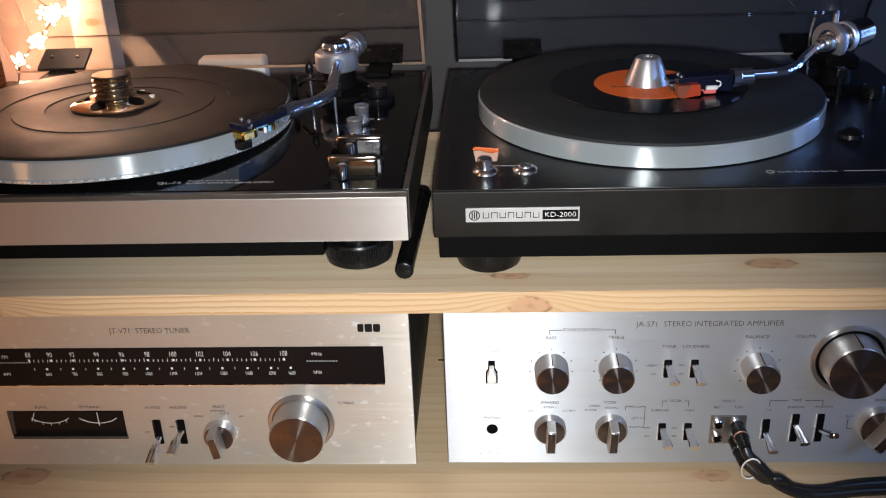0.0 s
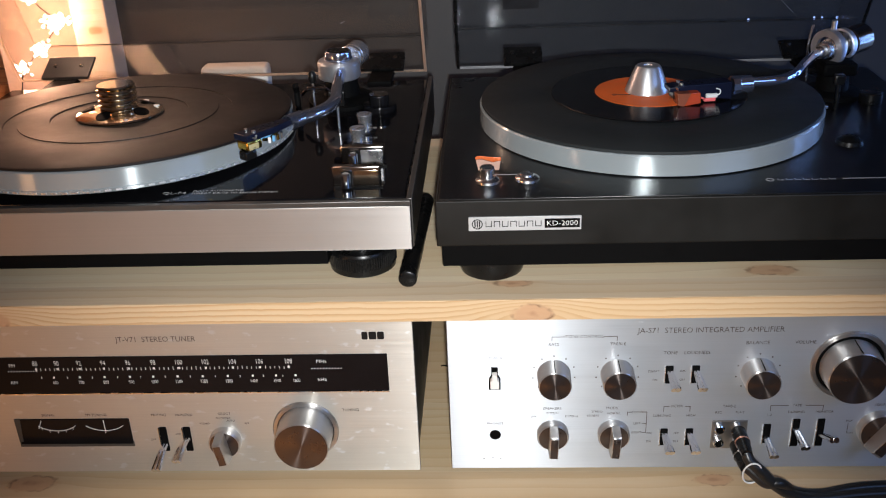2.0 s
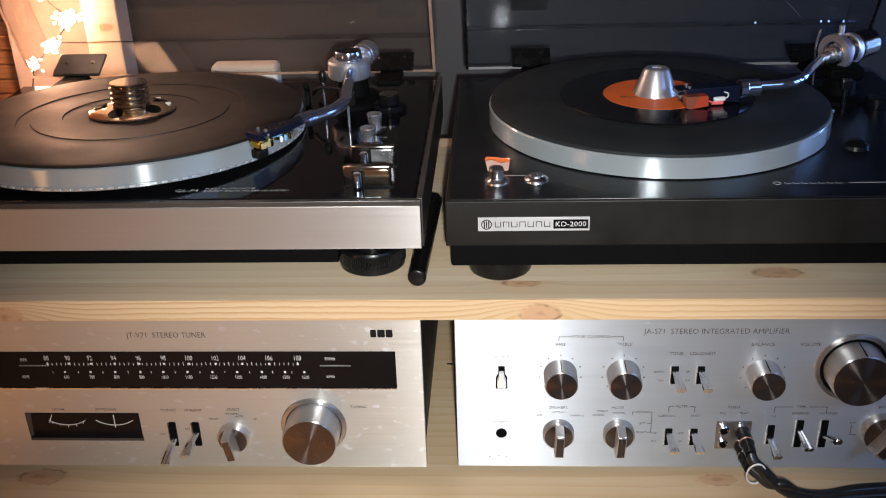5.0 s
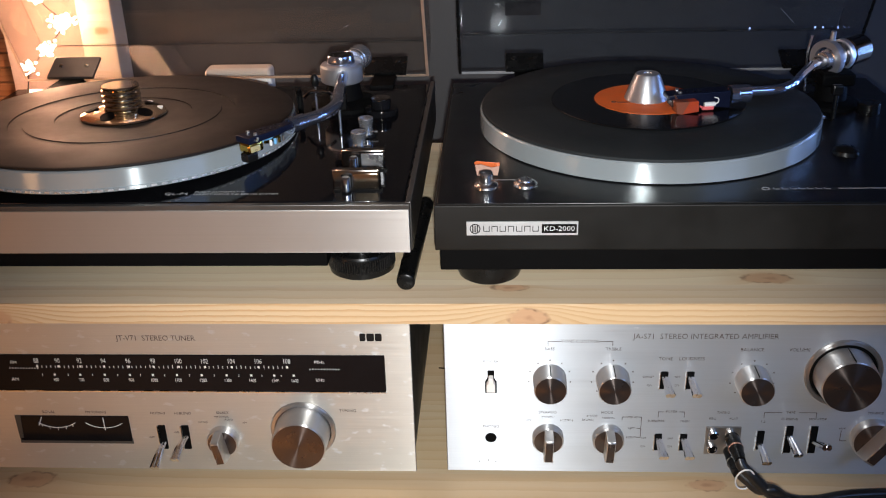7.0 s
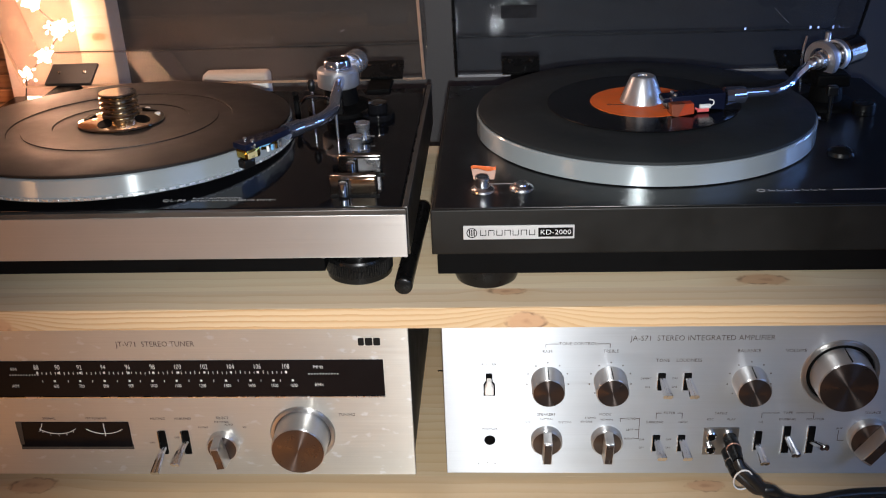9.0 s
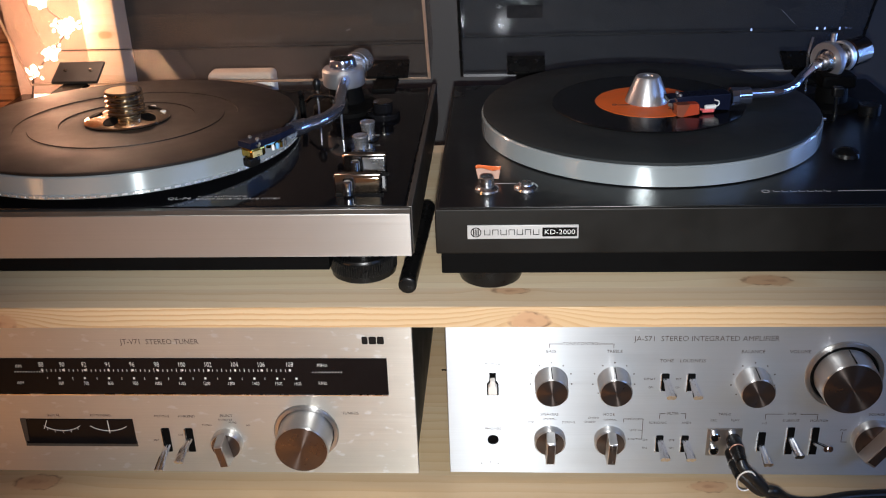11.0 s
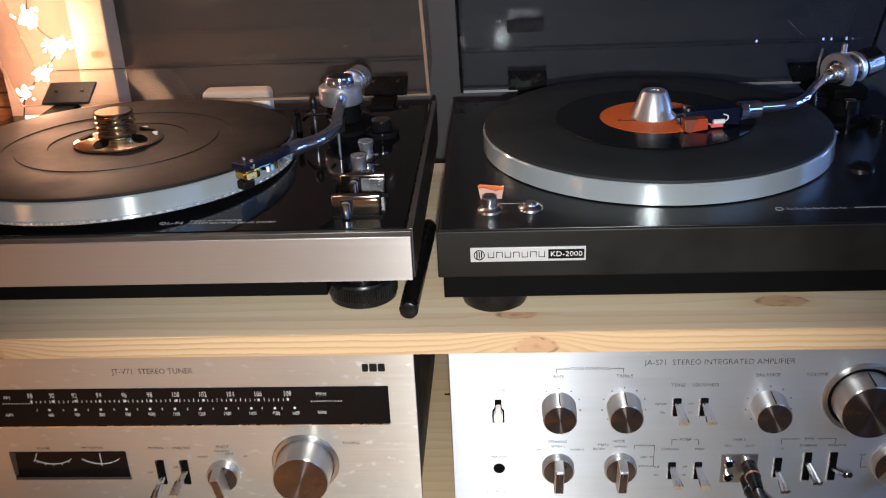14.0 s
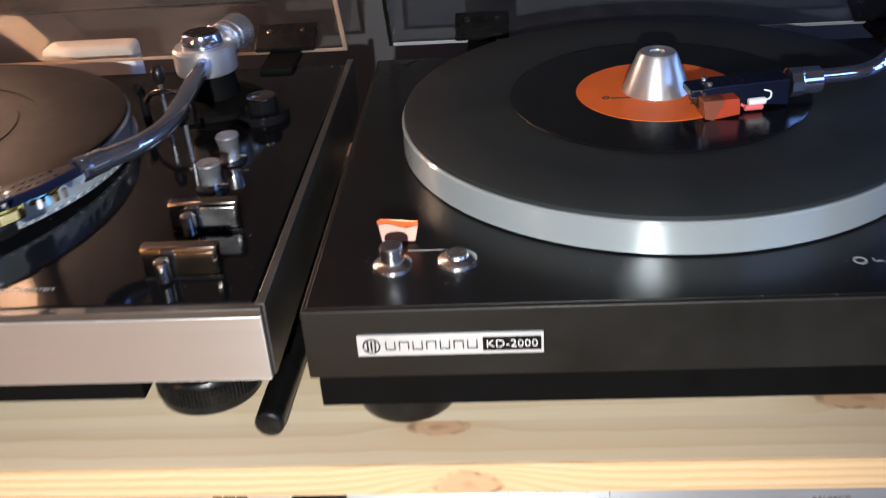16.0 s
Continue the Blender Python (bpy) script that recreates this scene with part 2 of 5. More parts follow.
SATIN = brushed("satin_turned_metal", (0.76, 0.77, 0.79), 0.38, "Z", aniso=0.5, streak=(60, 60, 60), metal=0.86)
BEZEL = brushed("turned_grey_bezel", (0.44, 0.43, 0.42), 0.34, "Y", aniso=0.85, streak=(60, 60, 60))
# same metal as the knobs; the dark surroundings it mirrors are in its colour
FACE = brushed("turned_face_mirroring_dark", (0.13, 0.105, 0.095), 0.30, "Y", aniso=0.98, streak=(60, 60, 60))
BADGE = plain("silver_badge", (0.50, 0.50, 0.49), 0.5, 0.2, 0.10, 900, 40, 0.03)
CHROME = plain("chrome", (0.84, 0.85, 0.87), 0.16, 1.0, 0.04, 300, 40, 0.01)
# orange reflections of the string lights put into the chrome's colour
WARM_CHROME = plain("clamp_chrome_warm_tint", (0.88, 0.74, 0.56), 0.13, 1.0, 0.06, 300, 40, 0.01)
STEEL = plain("polished_steel", (0.76, 0.77, 0.79), 0.27, 1.0, 0.08, 500, 40, 0.02)
DARK_CHROME = plain("dark_chrome", (0.34, 0.31, 0.28), 0.16, 1.0, 0.1, 500, 40, 0.02)
PALE_GOLD = plain("pale_gold_facet", (0.85, 0.74, 0.38), 0.30, 0.6, 0.1)
GOLD = plain("gold_cartridge", (0.60, 0.42, 0.09), 0.22, 1.0, 0.1)
DECK_GLOSS = plain("glossy_black_deck", (0.004, 0.004, 0.005), 0.07, 0, 0.3, 1500, 20, 0.01, 0.28, dust=0.12)
DECK_SATIN = plain("satin_black_deck", (0.004, 0.004, 0.0045), 0.31, 0, 0.2, 2500, 9, 0.03, 0.40, dust=0.10)
BLACK = plain("black_plastic", (0.005, 0.005, 0.005), 0.28, 0, 0.3, 1200, 60, 0.06, 0.28)
BLACK_FLAT = plain("flat_black", (0.002, 0.002, 0.002), 0.7, 0, 0.3, 1200, 60, 0.05, 0.08)
OLIVE = plain("charcoal_vinyl_wrap", (0.008, 0.0078, 0.0066), 0.50, 0, 0.22, 1600, 18, 0.25, 0.32)
TRIM_DARK = plain("dark_grey_trim", (0.06, 0.055, 0.05), 0.35, 0.3, 0.2)
RUBBER = plain("black_rubber_mat", (0.0120, 0.0150, 0.0160), 0.62, 0, 0.12, 1800, 12, 0.12, 0.32)
RUBBER_DARK = plain("dark_rubber_mat", (0.0085, 0.0056, 0.0046), 0.55, 0, 0.12, 1800, 12, 0.12, 0.40)
PLATE = plain("nickel_socket_plate", (0.30, 0.29, 0.28), 0.34, 0.9, 0.15)
NAVY = plain("navy_black_headshell", (0.004, 0.006, 0.018), 0.40, 0, 0.2, spec=0.14)
SKY = plain("light_blue_wire", (0.15, 0.42, 0.70), 0.4, 0, 0.1)
WARM_MIRROR = plain("warm_tinted_mirror_face", (0.80, 0.66, 0.48), 0.16, 1.0, 0.1, 400, 30, 0.02)
PEACH = plain("pale_pink_prism_face", (0.32, 0.18, 0.125), 0.40, 0.1, 0.08, 300, 60, 0.05)
PRISM_EDGE = plain("orange_prism_edge", (0.62, 0.13, 0.035), 0.28, 0.2, 0.2, 300, 60, 0.1)
VINYL = vinyl("record_vinyl")
ORANGE = plain("orange_paper", (0.72, 0.13, 0.018), 0.55, 0, 0.12, 700, 60, 0.05)
RED_TRANSLUCENT = plain("red_stylus_plastic", (0.38, 0.050, 0.014), 0.15, 0, 0.15)
STYLUS_SHADE = plain("shaded_stylus_facet", (0.20, 0.06, 0.03), 0.15, 0, 0.15)
PINK = plain("pink_wire_sleeve", (0.75, 0.14, 0.14), 0.4, 0, 0.1)
COPPER = plain("copper_foil", (0.80, 0.42, 0.30), 0.22, 0.8, 0.15, 300, 60, 0.2)
WHITE = plain("white_plastic", (0.84, 0.80, 0.74), 0.65, 0, 0.08, 900, 30, 0.05, 0.2)
PAINT_WHITE = plain("white_print", (0.78, 0.78, 0.75), 0.5, 0, 0.05)
PAINT_GREY = plain("grey_print", (0.32, 0.32, 0.32), 0.5, 0, 0.05)
PAINT_BLACK = plain("black_print", (0.014, 0.013, 0.012), 0.6, 0, 0.1, spec=0.08)
PAINT_BROWN = plain("brown_print", (0.075, 0.052, 0.042), 0.6, 0, 0.1, spec=0.08)
DIAL = plain("dial_glass_black", (0.006, 0.006, 0.007), 0.12, 0, 0.2, 400, 30, 0.01, 0.06)
CASE = plain("grey_metal_case", (0.05, 0.048, 0.042), 0.5, 0, 0.2, 1500, 30, 0.15)
CABLE = plain("black_cable_rubber", (0.012, 0.012, 0.012), 0.38, 0, 0.2, 900, 60, 0.1)
GREY_WALL = plain("charcoal_wall", (0.042, 0.042, 0.043), 0.6, 0, 0.18, 500, 4, 0.2)
ROOM = plain("room_paint", (0.22, 0.19, 0.16), 0.8, 0, 0.15, 200, 2, 0.1)
ROOM_FLOOR = plain("room_floor_boards", (0.42, 0.27, 0.15), 0.5, 0, 0.3, 100, 4, 0.1)
TAN = plain("tan_paper_board", (0.58, 0.43, 0.34), 0.7, 0, 0.15, 300, 14, 0.1)
SHELF_TOP = pine("pine_board_top", (0.78, 0.68, 0.50), (0.72, 0.59, 0.41), [((0.252, 0.000, 0.019), 0.0135)], 0.013)
SHELF_FRONT = pine("pine_board_front_strip", (0.70, 0.585, 0.43), (0.62, 0.47, 0.32), [((0.034, -0.017, 0.019), 0.0095)], 0.012)
SHELF_EDGE = pine("pine_board_edge", (0.70, 0.56, 0.37), (0.46, 0.265, 0.115), [((0.050, -0.046, 0.006), 0.0105), ((-0.40, -0.046, 0.004), 0.010)], 0.0044, (0, -0.03, -0.10), swirl=0.012)
SHELF_LOW = pine("pine_board_low", (0.69, 0.56, 0.38), (0.62, 0.46, 0.28), [((-0.425, -0.010, 0.020), 0.016), ((0.22, -0.008, 0.020), 0.011)], 0.013)
POST = pine("pale_post_timber", (0.86, 0.80, 0.70), (0.80, 0.70, 0.56), [((-0.503, 0.530, 0.105), 0.006)], 0.012)
SLAT = pine("stained_slat", (0.42, 0.20, 0.09), (0.28, 0.11, 0.045), (), 0.008)
SMOKE = acrylic("smoked_acrylic", (1.0, 0.97, 0.94), 0.93, 0.012)
SMOKE_DARK = acrylic("dark_smoked_acrylic", (0.94, 0.97, 1.0), 0.85, 0.012)
DULL_PATCH = plain("dull_grey_film", (0.022, 0.022, 0.024), 0.6, 0, 0.5, 300, 60, 0.1, 0.2)
SEAM = plain("dark_glue_seam", (0.02, 0.02, 0.02), 0.3, 0, 0.3)
EDGE_GREY = plain("frosted_grey_edge", (0.30, 0.30, 0.31), 0.3, 0, 0.3, 600, 25, 0.1)
EDGE_BEIGE = frosted("frosted_beige_edge", (0.88, 0.76, 0.64))
BULB = emitter("warm_bulb_glass", (1.0, 0.72, 0.52), 30)
# glow for the small blue reflections in the dark cover
BLUE_GLINT = emitter("blue_glint_glow", (0.38, 0.52, 1.0), 2.2)

# ---- building tools ----
ORIGIN = {}


def thing(name, at, label, category, group="", kind=""):
    at = Vector(at) * UNIT
    ob = new(name)
    ob.empty_display_size = 0.02
    ob.location = at
    ORIGIN[ob] = Vector(at)
    return tagged(ob, label, category, group, kind)


def part(name, bm, material, parent=None, label="", sharp=32):
    """Links a bmesh, built at its place in the world, as one mesh under a thing or a part."""
    at = ORIGIN[parent] if parent else Vector((0, 0, 0))
    bm.transform(Matrix.Translation(-at) @ Matrix.Scale(UNIT, 4))
    flat = []
    for f in bm.faces:
        flat.append(f.material_index == 1)
        f.smooth, f.material_index = True, 0
    me = bpy.data.meshes.new(name)
    bm.to_mesh(me)
    bm.free()
    me.materials.append(material)
    me.set_sharp_from_angle(angle=radians(sharp))
    for face, is_flat in zip(me.polygons, flat):
        face.use_smooth = not is_flat
    ob = new(name, me)
    if parent:
        ob.parent = parent
    ORIGIN[ob] = at
    return tagged(ob, label)


def box(x0, x1, y0, y1, z0, z1, bevel=0.0, seg=2, bm=None):
    b = bmesh.new()
    bmesh.ops.create_cube(b, size=1, matrix=Matrix.Translation(((x0 + x1) / 2, (y0 + y1) / 2, (z0 + z1) / 2)) @ Matrix.Diagonal((x1 - x0, y1 - y0, z1 - z0, 1)))
    return join(bm, rounded(b, bevel, seg))


def rounded(b, bevel, seg):
    """Bevels all edges; the old faces stay flat (marked by slot 1 until they become a part), the new ones are smooth."""
    b.normal_update()
    old = [f.normal.copy() for f in b.faces]
    if bevel:
        bmesh.ops.bevel(b, geom=b.edges[:], offset=bevel, segments=seg, affect="EDGES", profile=0.5)
        b.normal_update()
    for f in b.faces:
        f.material_index = int(any(f.normal.dot(n) > 0.9999 for n in old))
    return b


def join(bm, b):
    if bm is None:
        return b
    me = bpy.data.meshes.new("tmp")
    b.to_mesh(me)
    b.free()
    bm.from_mesh(me)
    bpy.data.meshes.remove(me)
    return bm


TURNS = {"Z": Matrix.Identity(4), "Y": Matrix.Rotation(radians(90), 4, "X"), "X": Matrix.Rotation(radians(90), 4, "Y")}


def lathe(profile, at, axis="Z", seg=48, bm=None, turn=None, hollow=False):
    """Revolves (radius, height) pairs about an axis; height runs up for Z, towards the viewer (-y) for Y, along x for X."""
    b = bmesh.new()
    rings = []
    for r, h in profile:
        if r < 1e-6:
            rings.append([b.verts.new((0, 0, h))])
        else:
            rings.append([b.verts.new((r * math.cos(2 * math.pi * i / seg), r * math.sin(2 * math.pi * i / seg), h)) for i in range(seg)])
    for a, c in zip(rings, rings[1:] + (rings[:1] if hollow else [])):
        for i in range(seg):
            j = (i + 1) % seg
            q = [a[i % len(a)], a[j % len(a)], c[j % len(c)], c[i % len(c)]]
            q = [v for n, v in enumerate(q) if v not in q[:n]]
            if len(q) > 2:
                b.faces.new(q)
    for ring, flip in ((rings[0], True), (rings[-1], False)):
        if len(ring) > 2 and not hollow:
            b.faces.new(ring[::-1] if flip else ring)
    bmesh.ops.recalc_face_normals(b, faces=b.faces[:])
    b.transform(Matrix.Translation(at) @ (turn if turn else TURNS[axis]))
    return join(bm, b)


def rod(at, r, h, axis="Z", bevel=0.0006, seg=24, bm=None, turn=None):
    return lathe([(0, 0), (r - bevel, 0), (r, bevel), (r, h - bevel), (r - bevel, h), (0, h)], at, axis, seg, bm, turn)


def spline(pts, steps=8):
    pts = [Vector(p) for p in pts]
    ext = [pts[0] * 2 - pts[1], *pts, pts[-1] * 2 - pts[-2]]
    res = []
    for i in range(1, len(ext) - 2):
        p0, p1, p2, p3 = ext[i - 1:i + 3]
        for s in range(steps):
            t = s / steps
            res.append(0.5 * (2 * p1 + (p2 - p0) * t + (2 * p0 - 5 * p1 + 4 * p2 - p3) * t * t + (3 * p1 - p0 - 3 * p2 + p3) * t ** 3))
    return [*res, pts[-1]]


def tube(pts, radius, seg=12, steps=8, bm=None, smooth=True):
    b = bmesh.new()
    path = spline(pts, steps) if smooth else [Vector(p) for p in pts]
    up, rings = Vector((0.13, 0.21, 0.97)), []
    for i, p in enumerate(path):
        d = (path[min(i + 1, len(path) - 1)] - path[max(i - 1, 0)]).normalized()
        side = d.cross(up).normalized()
        top = side.cross(d)
        r = radius(i / (len(path) - 1)) if callable(radius) else radius
        rings.append([b.verts.new(p + side * r * math.cos(2 * math.pi * k / seg) + top * r * math.sin(2 * math.pi * k / seg)) for k in range(seg)])
    for a, c in zip(rings, rings[1:]):
        for k in range(seg):
            b.faces.new((a[k], a[(k + 1) % seg], c[(k + 1) % seg], c[k]))
    b.faces.new(rings[0][::-1])
    b.faces.new(rings[-1])
    bmesh.ops.recalc_face_normals(b, faces=b.faces[:])
    return join(bm, b)


def prism(poly, lo, hi, axis="X", bevel=0.0, bm=None):
    """Extrudes a polygon: (y, z) along X, (x, z) along Y, (x, y) along Z."""
    b = bmesh.new()
    place = {"X": lambda u, v, w: (w, u, v), "Y": lambda u, v, w: (u, w, v), "Z": lambda u, v, w: (u, v, w)}[axis]
    f = b.faces.new([b.verts.new(place(u, v, lo)) for u, v in poly])
    ext = bmesh.ops.extrude_face_region(b, geom=[f])
    d = Vector(place(0, 0, hi)) - Vector(place(0, 0, lo))
    bmesh.ops.translate(b, vec=d, verts=[e for e in ext["geom"] if isinstance(e, bmesh.types.BMVert)])
    bmesh.ops.recalc_face_normals(b, faces=b.faces[:])
    return join(bm, rounded(b, bevel, 2))


def oriented(b, origin, forward, up=(0, 0, 1)):
    """Moves a bmesh built at the origin along +x to lie at origin and point forward."""
    x = Vector(forward).normalized()
    y = Vector(up).cross(x).normalized()
    z = x.cross(y)
    m = Matrix((x, y, z)).transposed().to_4x4()
    b.transform(Matrix.Translation(origin) @ m)
    return b


def writing(words, at, size, material, parent, flat=False, align="CENTER", wide=1.0, name="lettering"):
    """Built-in font lettering, 0.2 mm thick, standing on a front (or lying flat on a top)."""
    cu = bpy.data.curves.new("tmp", "FONT")
    cu.body, cu.size, cu.align_x, cu.align_y, cu.extrude, cu.resolution_u = words, size / 0.7, align, "CENTER", 0.0001, 2
    cu.offset = -0.012 * size / 0.7
    ob = new("tmp", cu)
    bpy.context.view_layer.update()
    me = bpy.data.meshes.new_from_object(ob.evaluated_get(bpy.context.evaluated_depsgraph_get()))
    bpy.data.objects.remove(ob)
    bpy.data.curves.remove(cu)
    b = bmesh.new()
    b.from_mesh(me)
    bpy.data.meshes.remove(me)
    b.transform(Matrix.Translation(at) @ (Matrix.Identity(4) if flat else TURNS["Y"]) @ Matrix.Diagonal((wide, 1, 1, 1)))
    return part(name, b, material, parent)


def line(x0, z0, x1, z1, y, w, bm=None):
    """A printed line on a front."""
    return box(min(x0, x1) - w / 2, max(x0, x1) + w / 2, y - 0.0002, y + 0.0001, min(z0, z1) - w / 2, max(z0, z1) + w / 2, 0, 1, bm)


def single(name, bm, material, label, category, kind="", group=""):
    return tagged(part(name, bm, material), label, category, group, kind)


# ---- the room shell ----
Z_TOP, Z_BOT, Z_LOW = 0.006, -0.013, -0.207
Y_EDGE, Y_BACK = -0.0457, 0.352
single("wall_back", box(-0.5000, 1.65, 0.574, 0.67, -1.0, 1.5), GREY_WALL, "matt charcoal wall behind the shelf", "wall", "structure")
single("wall_front", box(-1.6, 1.6, -2.30, -2.25, -1.0, 1.5), ROOM, "plain wall behind the viewer", "wall", "structure")
single("wall_right", box(1.6, 1.65, -2.3, 0.5, -1.0, 1.5), ROOM, "plain side wall of the room", "wall", "structure")
single("wall_left", box(-1.65, -1.6, -2.3, 0.70, -1.0, 1.5), ROOM, "plain side wall of the room", "wall", "structure")
single("floor", box(-1.65, 1.65, -2.3, 0.75, -1.05, -1.0), ROOM_FLOOR, "dark wooden floor of the room", "floor", "structure")
single("ceiling", box(-1.65, 1.65, -2.3, 0.75, 1.5, 1.55), ROOM, "plain painted ceiling", "ceiling", "structure")

# ---- shelves ----
shelf = thing("shelf_board", (0, 0, Z_BOT), "glued pine shelf board with knots and orange grain", "shelf")
edges = [Y_EDGE, -0.012, 0.031, 0.078, 0.122, 0.168, 0.214, 0.26, 0.306, Y_BACK]
for i, (a, b) in enumerate(zip(edges, edges[1:])):
    part("board_strip", box(-0.95, 0.85, a + (0.002 if i == 0 else 0.0), b - 0.0001, Z_BOT, Z_TOP), SHELF_TOP if i else SHELF_FRONT, shelf)
part("front_edge", box(-0.95, 0.85, Y_EDGE, Y_EDGE + 0.0019, Z_BOT, Z_TOP, 0.0004, 2), SHELF_EDGE, shelf, "orange-grained front edge")
low = thing("lower_shelf_board", (0, 0, Z_LOW - 0.02), "pale pine board under the tuner and amplifier", "shelf")
for a, b in zip([-0.085, -0.04, 0.005, 0.06, 0.12, 0.18, 0.24, 0.30], [-0.04, 0.005, 0.06, 0.12, 0.18, 0.24, 0.30, Y_BACK]):
    part("board_strip", box(-0.95, 0.85, a, b - 0.0001, Z_LOW - 0.02, Z_LOW), SHELF_LOW, low)
for x in (-0.975, 0.85):
    up = single("shelf_upright", box(x, x + 0.025, -0.08, Y_BACK, -1.0, 0.02, 0.001), SHELF_LOW, "pine side upright of the shelf", "shelf upright")

part("staple", tube([(-0.0405, 0.190, Z_LOW), (-0.0405, 0.190, Z_LOW + 0.0012), (-0.0325, 0.188, Z_LOW + 0.0012), (-0.0325, 0.188, Z_LOW)], 0.0009, 6, 3), DARK_CHROME, low)

# ---- tuner and amplifier: shared controls ----


def front_text(words, x, z, y, size, parent, material=None, align="CENTER", wide=1.0):
    return writing(words, (x, y - 0.0003, z), size, material or PAINT_BROWN, parent, False, align, wide)


def turned_knob(parent, x, z, y, r, length, label, mark=True, ring=None):
    if ring:
        bz = part("bezel_ring", lathe([(ring, 0), (ring, 0.0015), (ring - 0.001, 0.0025), (ring - 0.004, 0.0025), (ring - 0.0045, 0.0008), (0, 0.0008)], (x, y, z), "Y", 64), BEZEL, parent, "turned metal bezel")
        part("bezel_recess", lathe([(ring - 0.0046, 0), (ring - 0.0046, 0.0012), (0, 0.0012)], (x, y, z), "Y", 48), BLACK_FLAT, bz)
    kn = part("knob", lathe([(0, 0), (r * 1.04, 0), (r * 1.04, 0.001), (r * 1.03, length * 0.25), (r, length - 0.0008), (r - 0.0008, length)], (x, y, z), "Y", 64), TURN_Y, parent, label)
    part("knob_face", lathe([(r - 0.0009, 0), (r - 0.0009, 0.0003), (r - 0.0016, 0.0004), (0, 0.0004)], (x, y - length, z), "Y", 64), FACE, kn, "turned face, darkened for what it mirrors")
    if mark:
        part("pointer_line", box(x - 0.0004, x + 0.0004, y - length * 0.97, y - 0.002, z + r * 1.0, z + r * 1.045), PAINT_BLACK, kn)
    return kn


def selector(parent, x, z, y, r, turn, label):
    """Round base with a raised grip bar across it."""
    kn = part("selector_knob", lathe([(0, 0), (r, 0), (r, 0.007), (r - 0.001, 0.0085), (0, 0.0085)], (x, y, z), "Y", 48), TURN_Y, parent, label)
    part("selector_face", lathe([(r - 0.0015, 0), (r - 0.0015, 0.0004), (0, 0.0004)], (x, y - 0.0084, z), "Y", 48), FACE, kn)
    b = prism([(-r * 0.96, 0), (r * 0.96, 0), (r * 0.86, 0.0150), (r * 0.78, 0.0165), (-r * 0.72, 0.0165), (-r * 0.80, 0.0150)], -r * 0.27, r * 0.27, "X", 0.0006)
    # built with u along y and v along z: stand it on the panel
    b.transform(Matrix.Translation((x, y - 0.0086, z)) @ Matrix.Rotation(radians(turn), 4, "Y") @ Matrix.Rotation(radians(90), 4, "X"))
    part("grip_bar", b, TURN_Y, kn, "bright grip bar")
    f = box(x - r * 0.22, x + r * 0.22, y - 0.0255, y - 0.0250, z - r * 0.68, z + r * 0.72)
    f.transform(Matrix.Translation((x, 0, z)) @ Matrix.Rotation(radians(turn), 4, "Y") @ Matrix.Translation((-x, 0, -z)))
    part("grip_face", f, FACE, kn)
    return kn


def lever_switch(parent, x, z, y, tall, down, side=0.0, label="chrome toggle lever", reach=1.0, dip=0.0):
    """Black slot with a two-pronged lever that leans down (or up)."""
    sl = part("switch_slot", box(x - 0.0034, x + 0.0034, y - 0.0012, y + 0.001, z - tall / 2, z + tall / 2, 0.0010), BLACK_FLAT, parent)
    part("slot_rim", box(x - 0.0044, x - 0.0035, y - 0.0022, y + 0.001, z - tall / 2, z + tall / 2, 0.0003), STEEL, sl)
    for dx in (-0.0016, 0.0016):
        b = tube([(x + dx * 0.6, y, z - dip + (0.004 if down else -0.002)), (x + dx * 0.8 + side * 0.5, y - 0.008, z - dip + 0.001), (x + dx * 1.15 + side, y - 0.0205 * reach, z - dip - (0.0030 + 0.016 * (reach - 1) if down else -0.006))], lambda s: 0.0017 + 0.0010 * s, 10, 4)
        part("lever", b, CHROME, sl, label)
    return sl


def bracket(parent, x0, x1, z, drop, gap, y):
    """The two printed halves of a bracket, left and right of its word."""
    mid = (x0 + x1) / 2
    for end, inner in ((x0, mid - gap), (x1, mid + gap)):
        b = prism([(end - 0.00025, z - drop), (end + 0.00025, z - drop), (end + 0.00025, z - 0.0005), (inner, z - 0.0005), (inner, z), (end - 0.00025, z)] if inner > end else
                  [(end + 0.00025, z - drop), (end - 0.00025, z - drop), (end - 0.00025, z - 0.0005), (inner, z - 0.0005), (inner, z), (end + 0.00025, z)], y - 0.0002, y + 0.0001, "Y")
        part("printed_bracket", b, PAINT_BROWN, parent)


def scale_ticks(parent, x, z, y, r, n=9):
    b = bmesh.new()
    for i in range(n):
        a = radians(-135 + 270 * i / (n - 1))
        box(x + r * math.sin(a) - 0.0006, x + r * math.sin(a) + 0.0006, y - 0.0002, y, z + r * math.cos(a) - 0.0006, z + r * math.cos(a) + 0.0006, 0, 1, b)
    part("scale_marks", b, PAINT_BROWN, parent)


def foot_set(parent, xs, ys, z0, z1, r=0.012):
    for x in xs:
        for y in ys:
            part("foot", rod((x, y, z0), r, z1 - z0, "Z", 0.001, 20), BLACK, parent)


# ---- tuner ----
TY = -0.010
tuner = thing("stereo_tuner", (-0.28, 0.12, Z_LOW), "silver stereo tuner with black dial and dusty brushed face", "tuner")
part("case", box(-0.492, -0.0545, TY + 0.004, 0.30, -0.190, -0.034, 0.001), CASE, tuner, "dark grey metal case")
panel = part("front_panel", box(-0.5035, -0.0515, TY, TY + 0.0045, -0.1930, -0.0300, 0.0006), ALU_SPOT, tuner, "brushed aluminium front with pale spots")
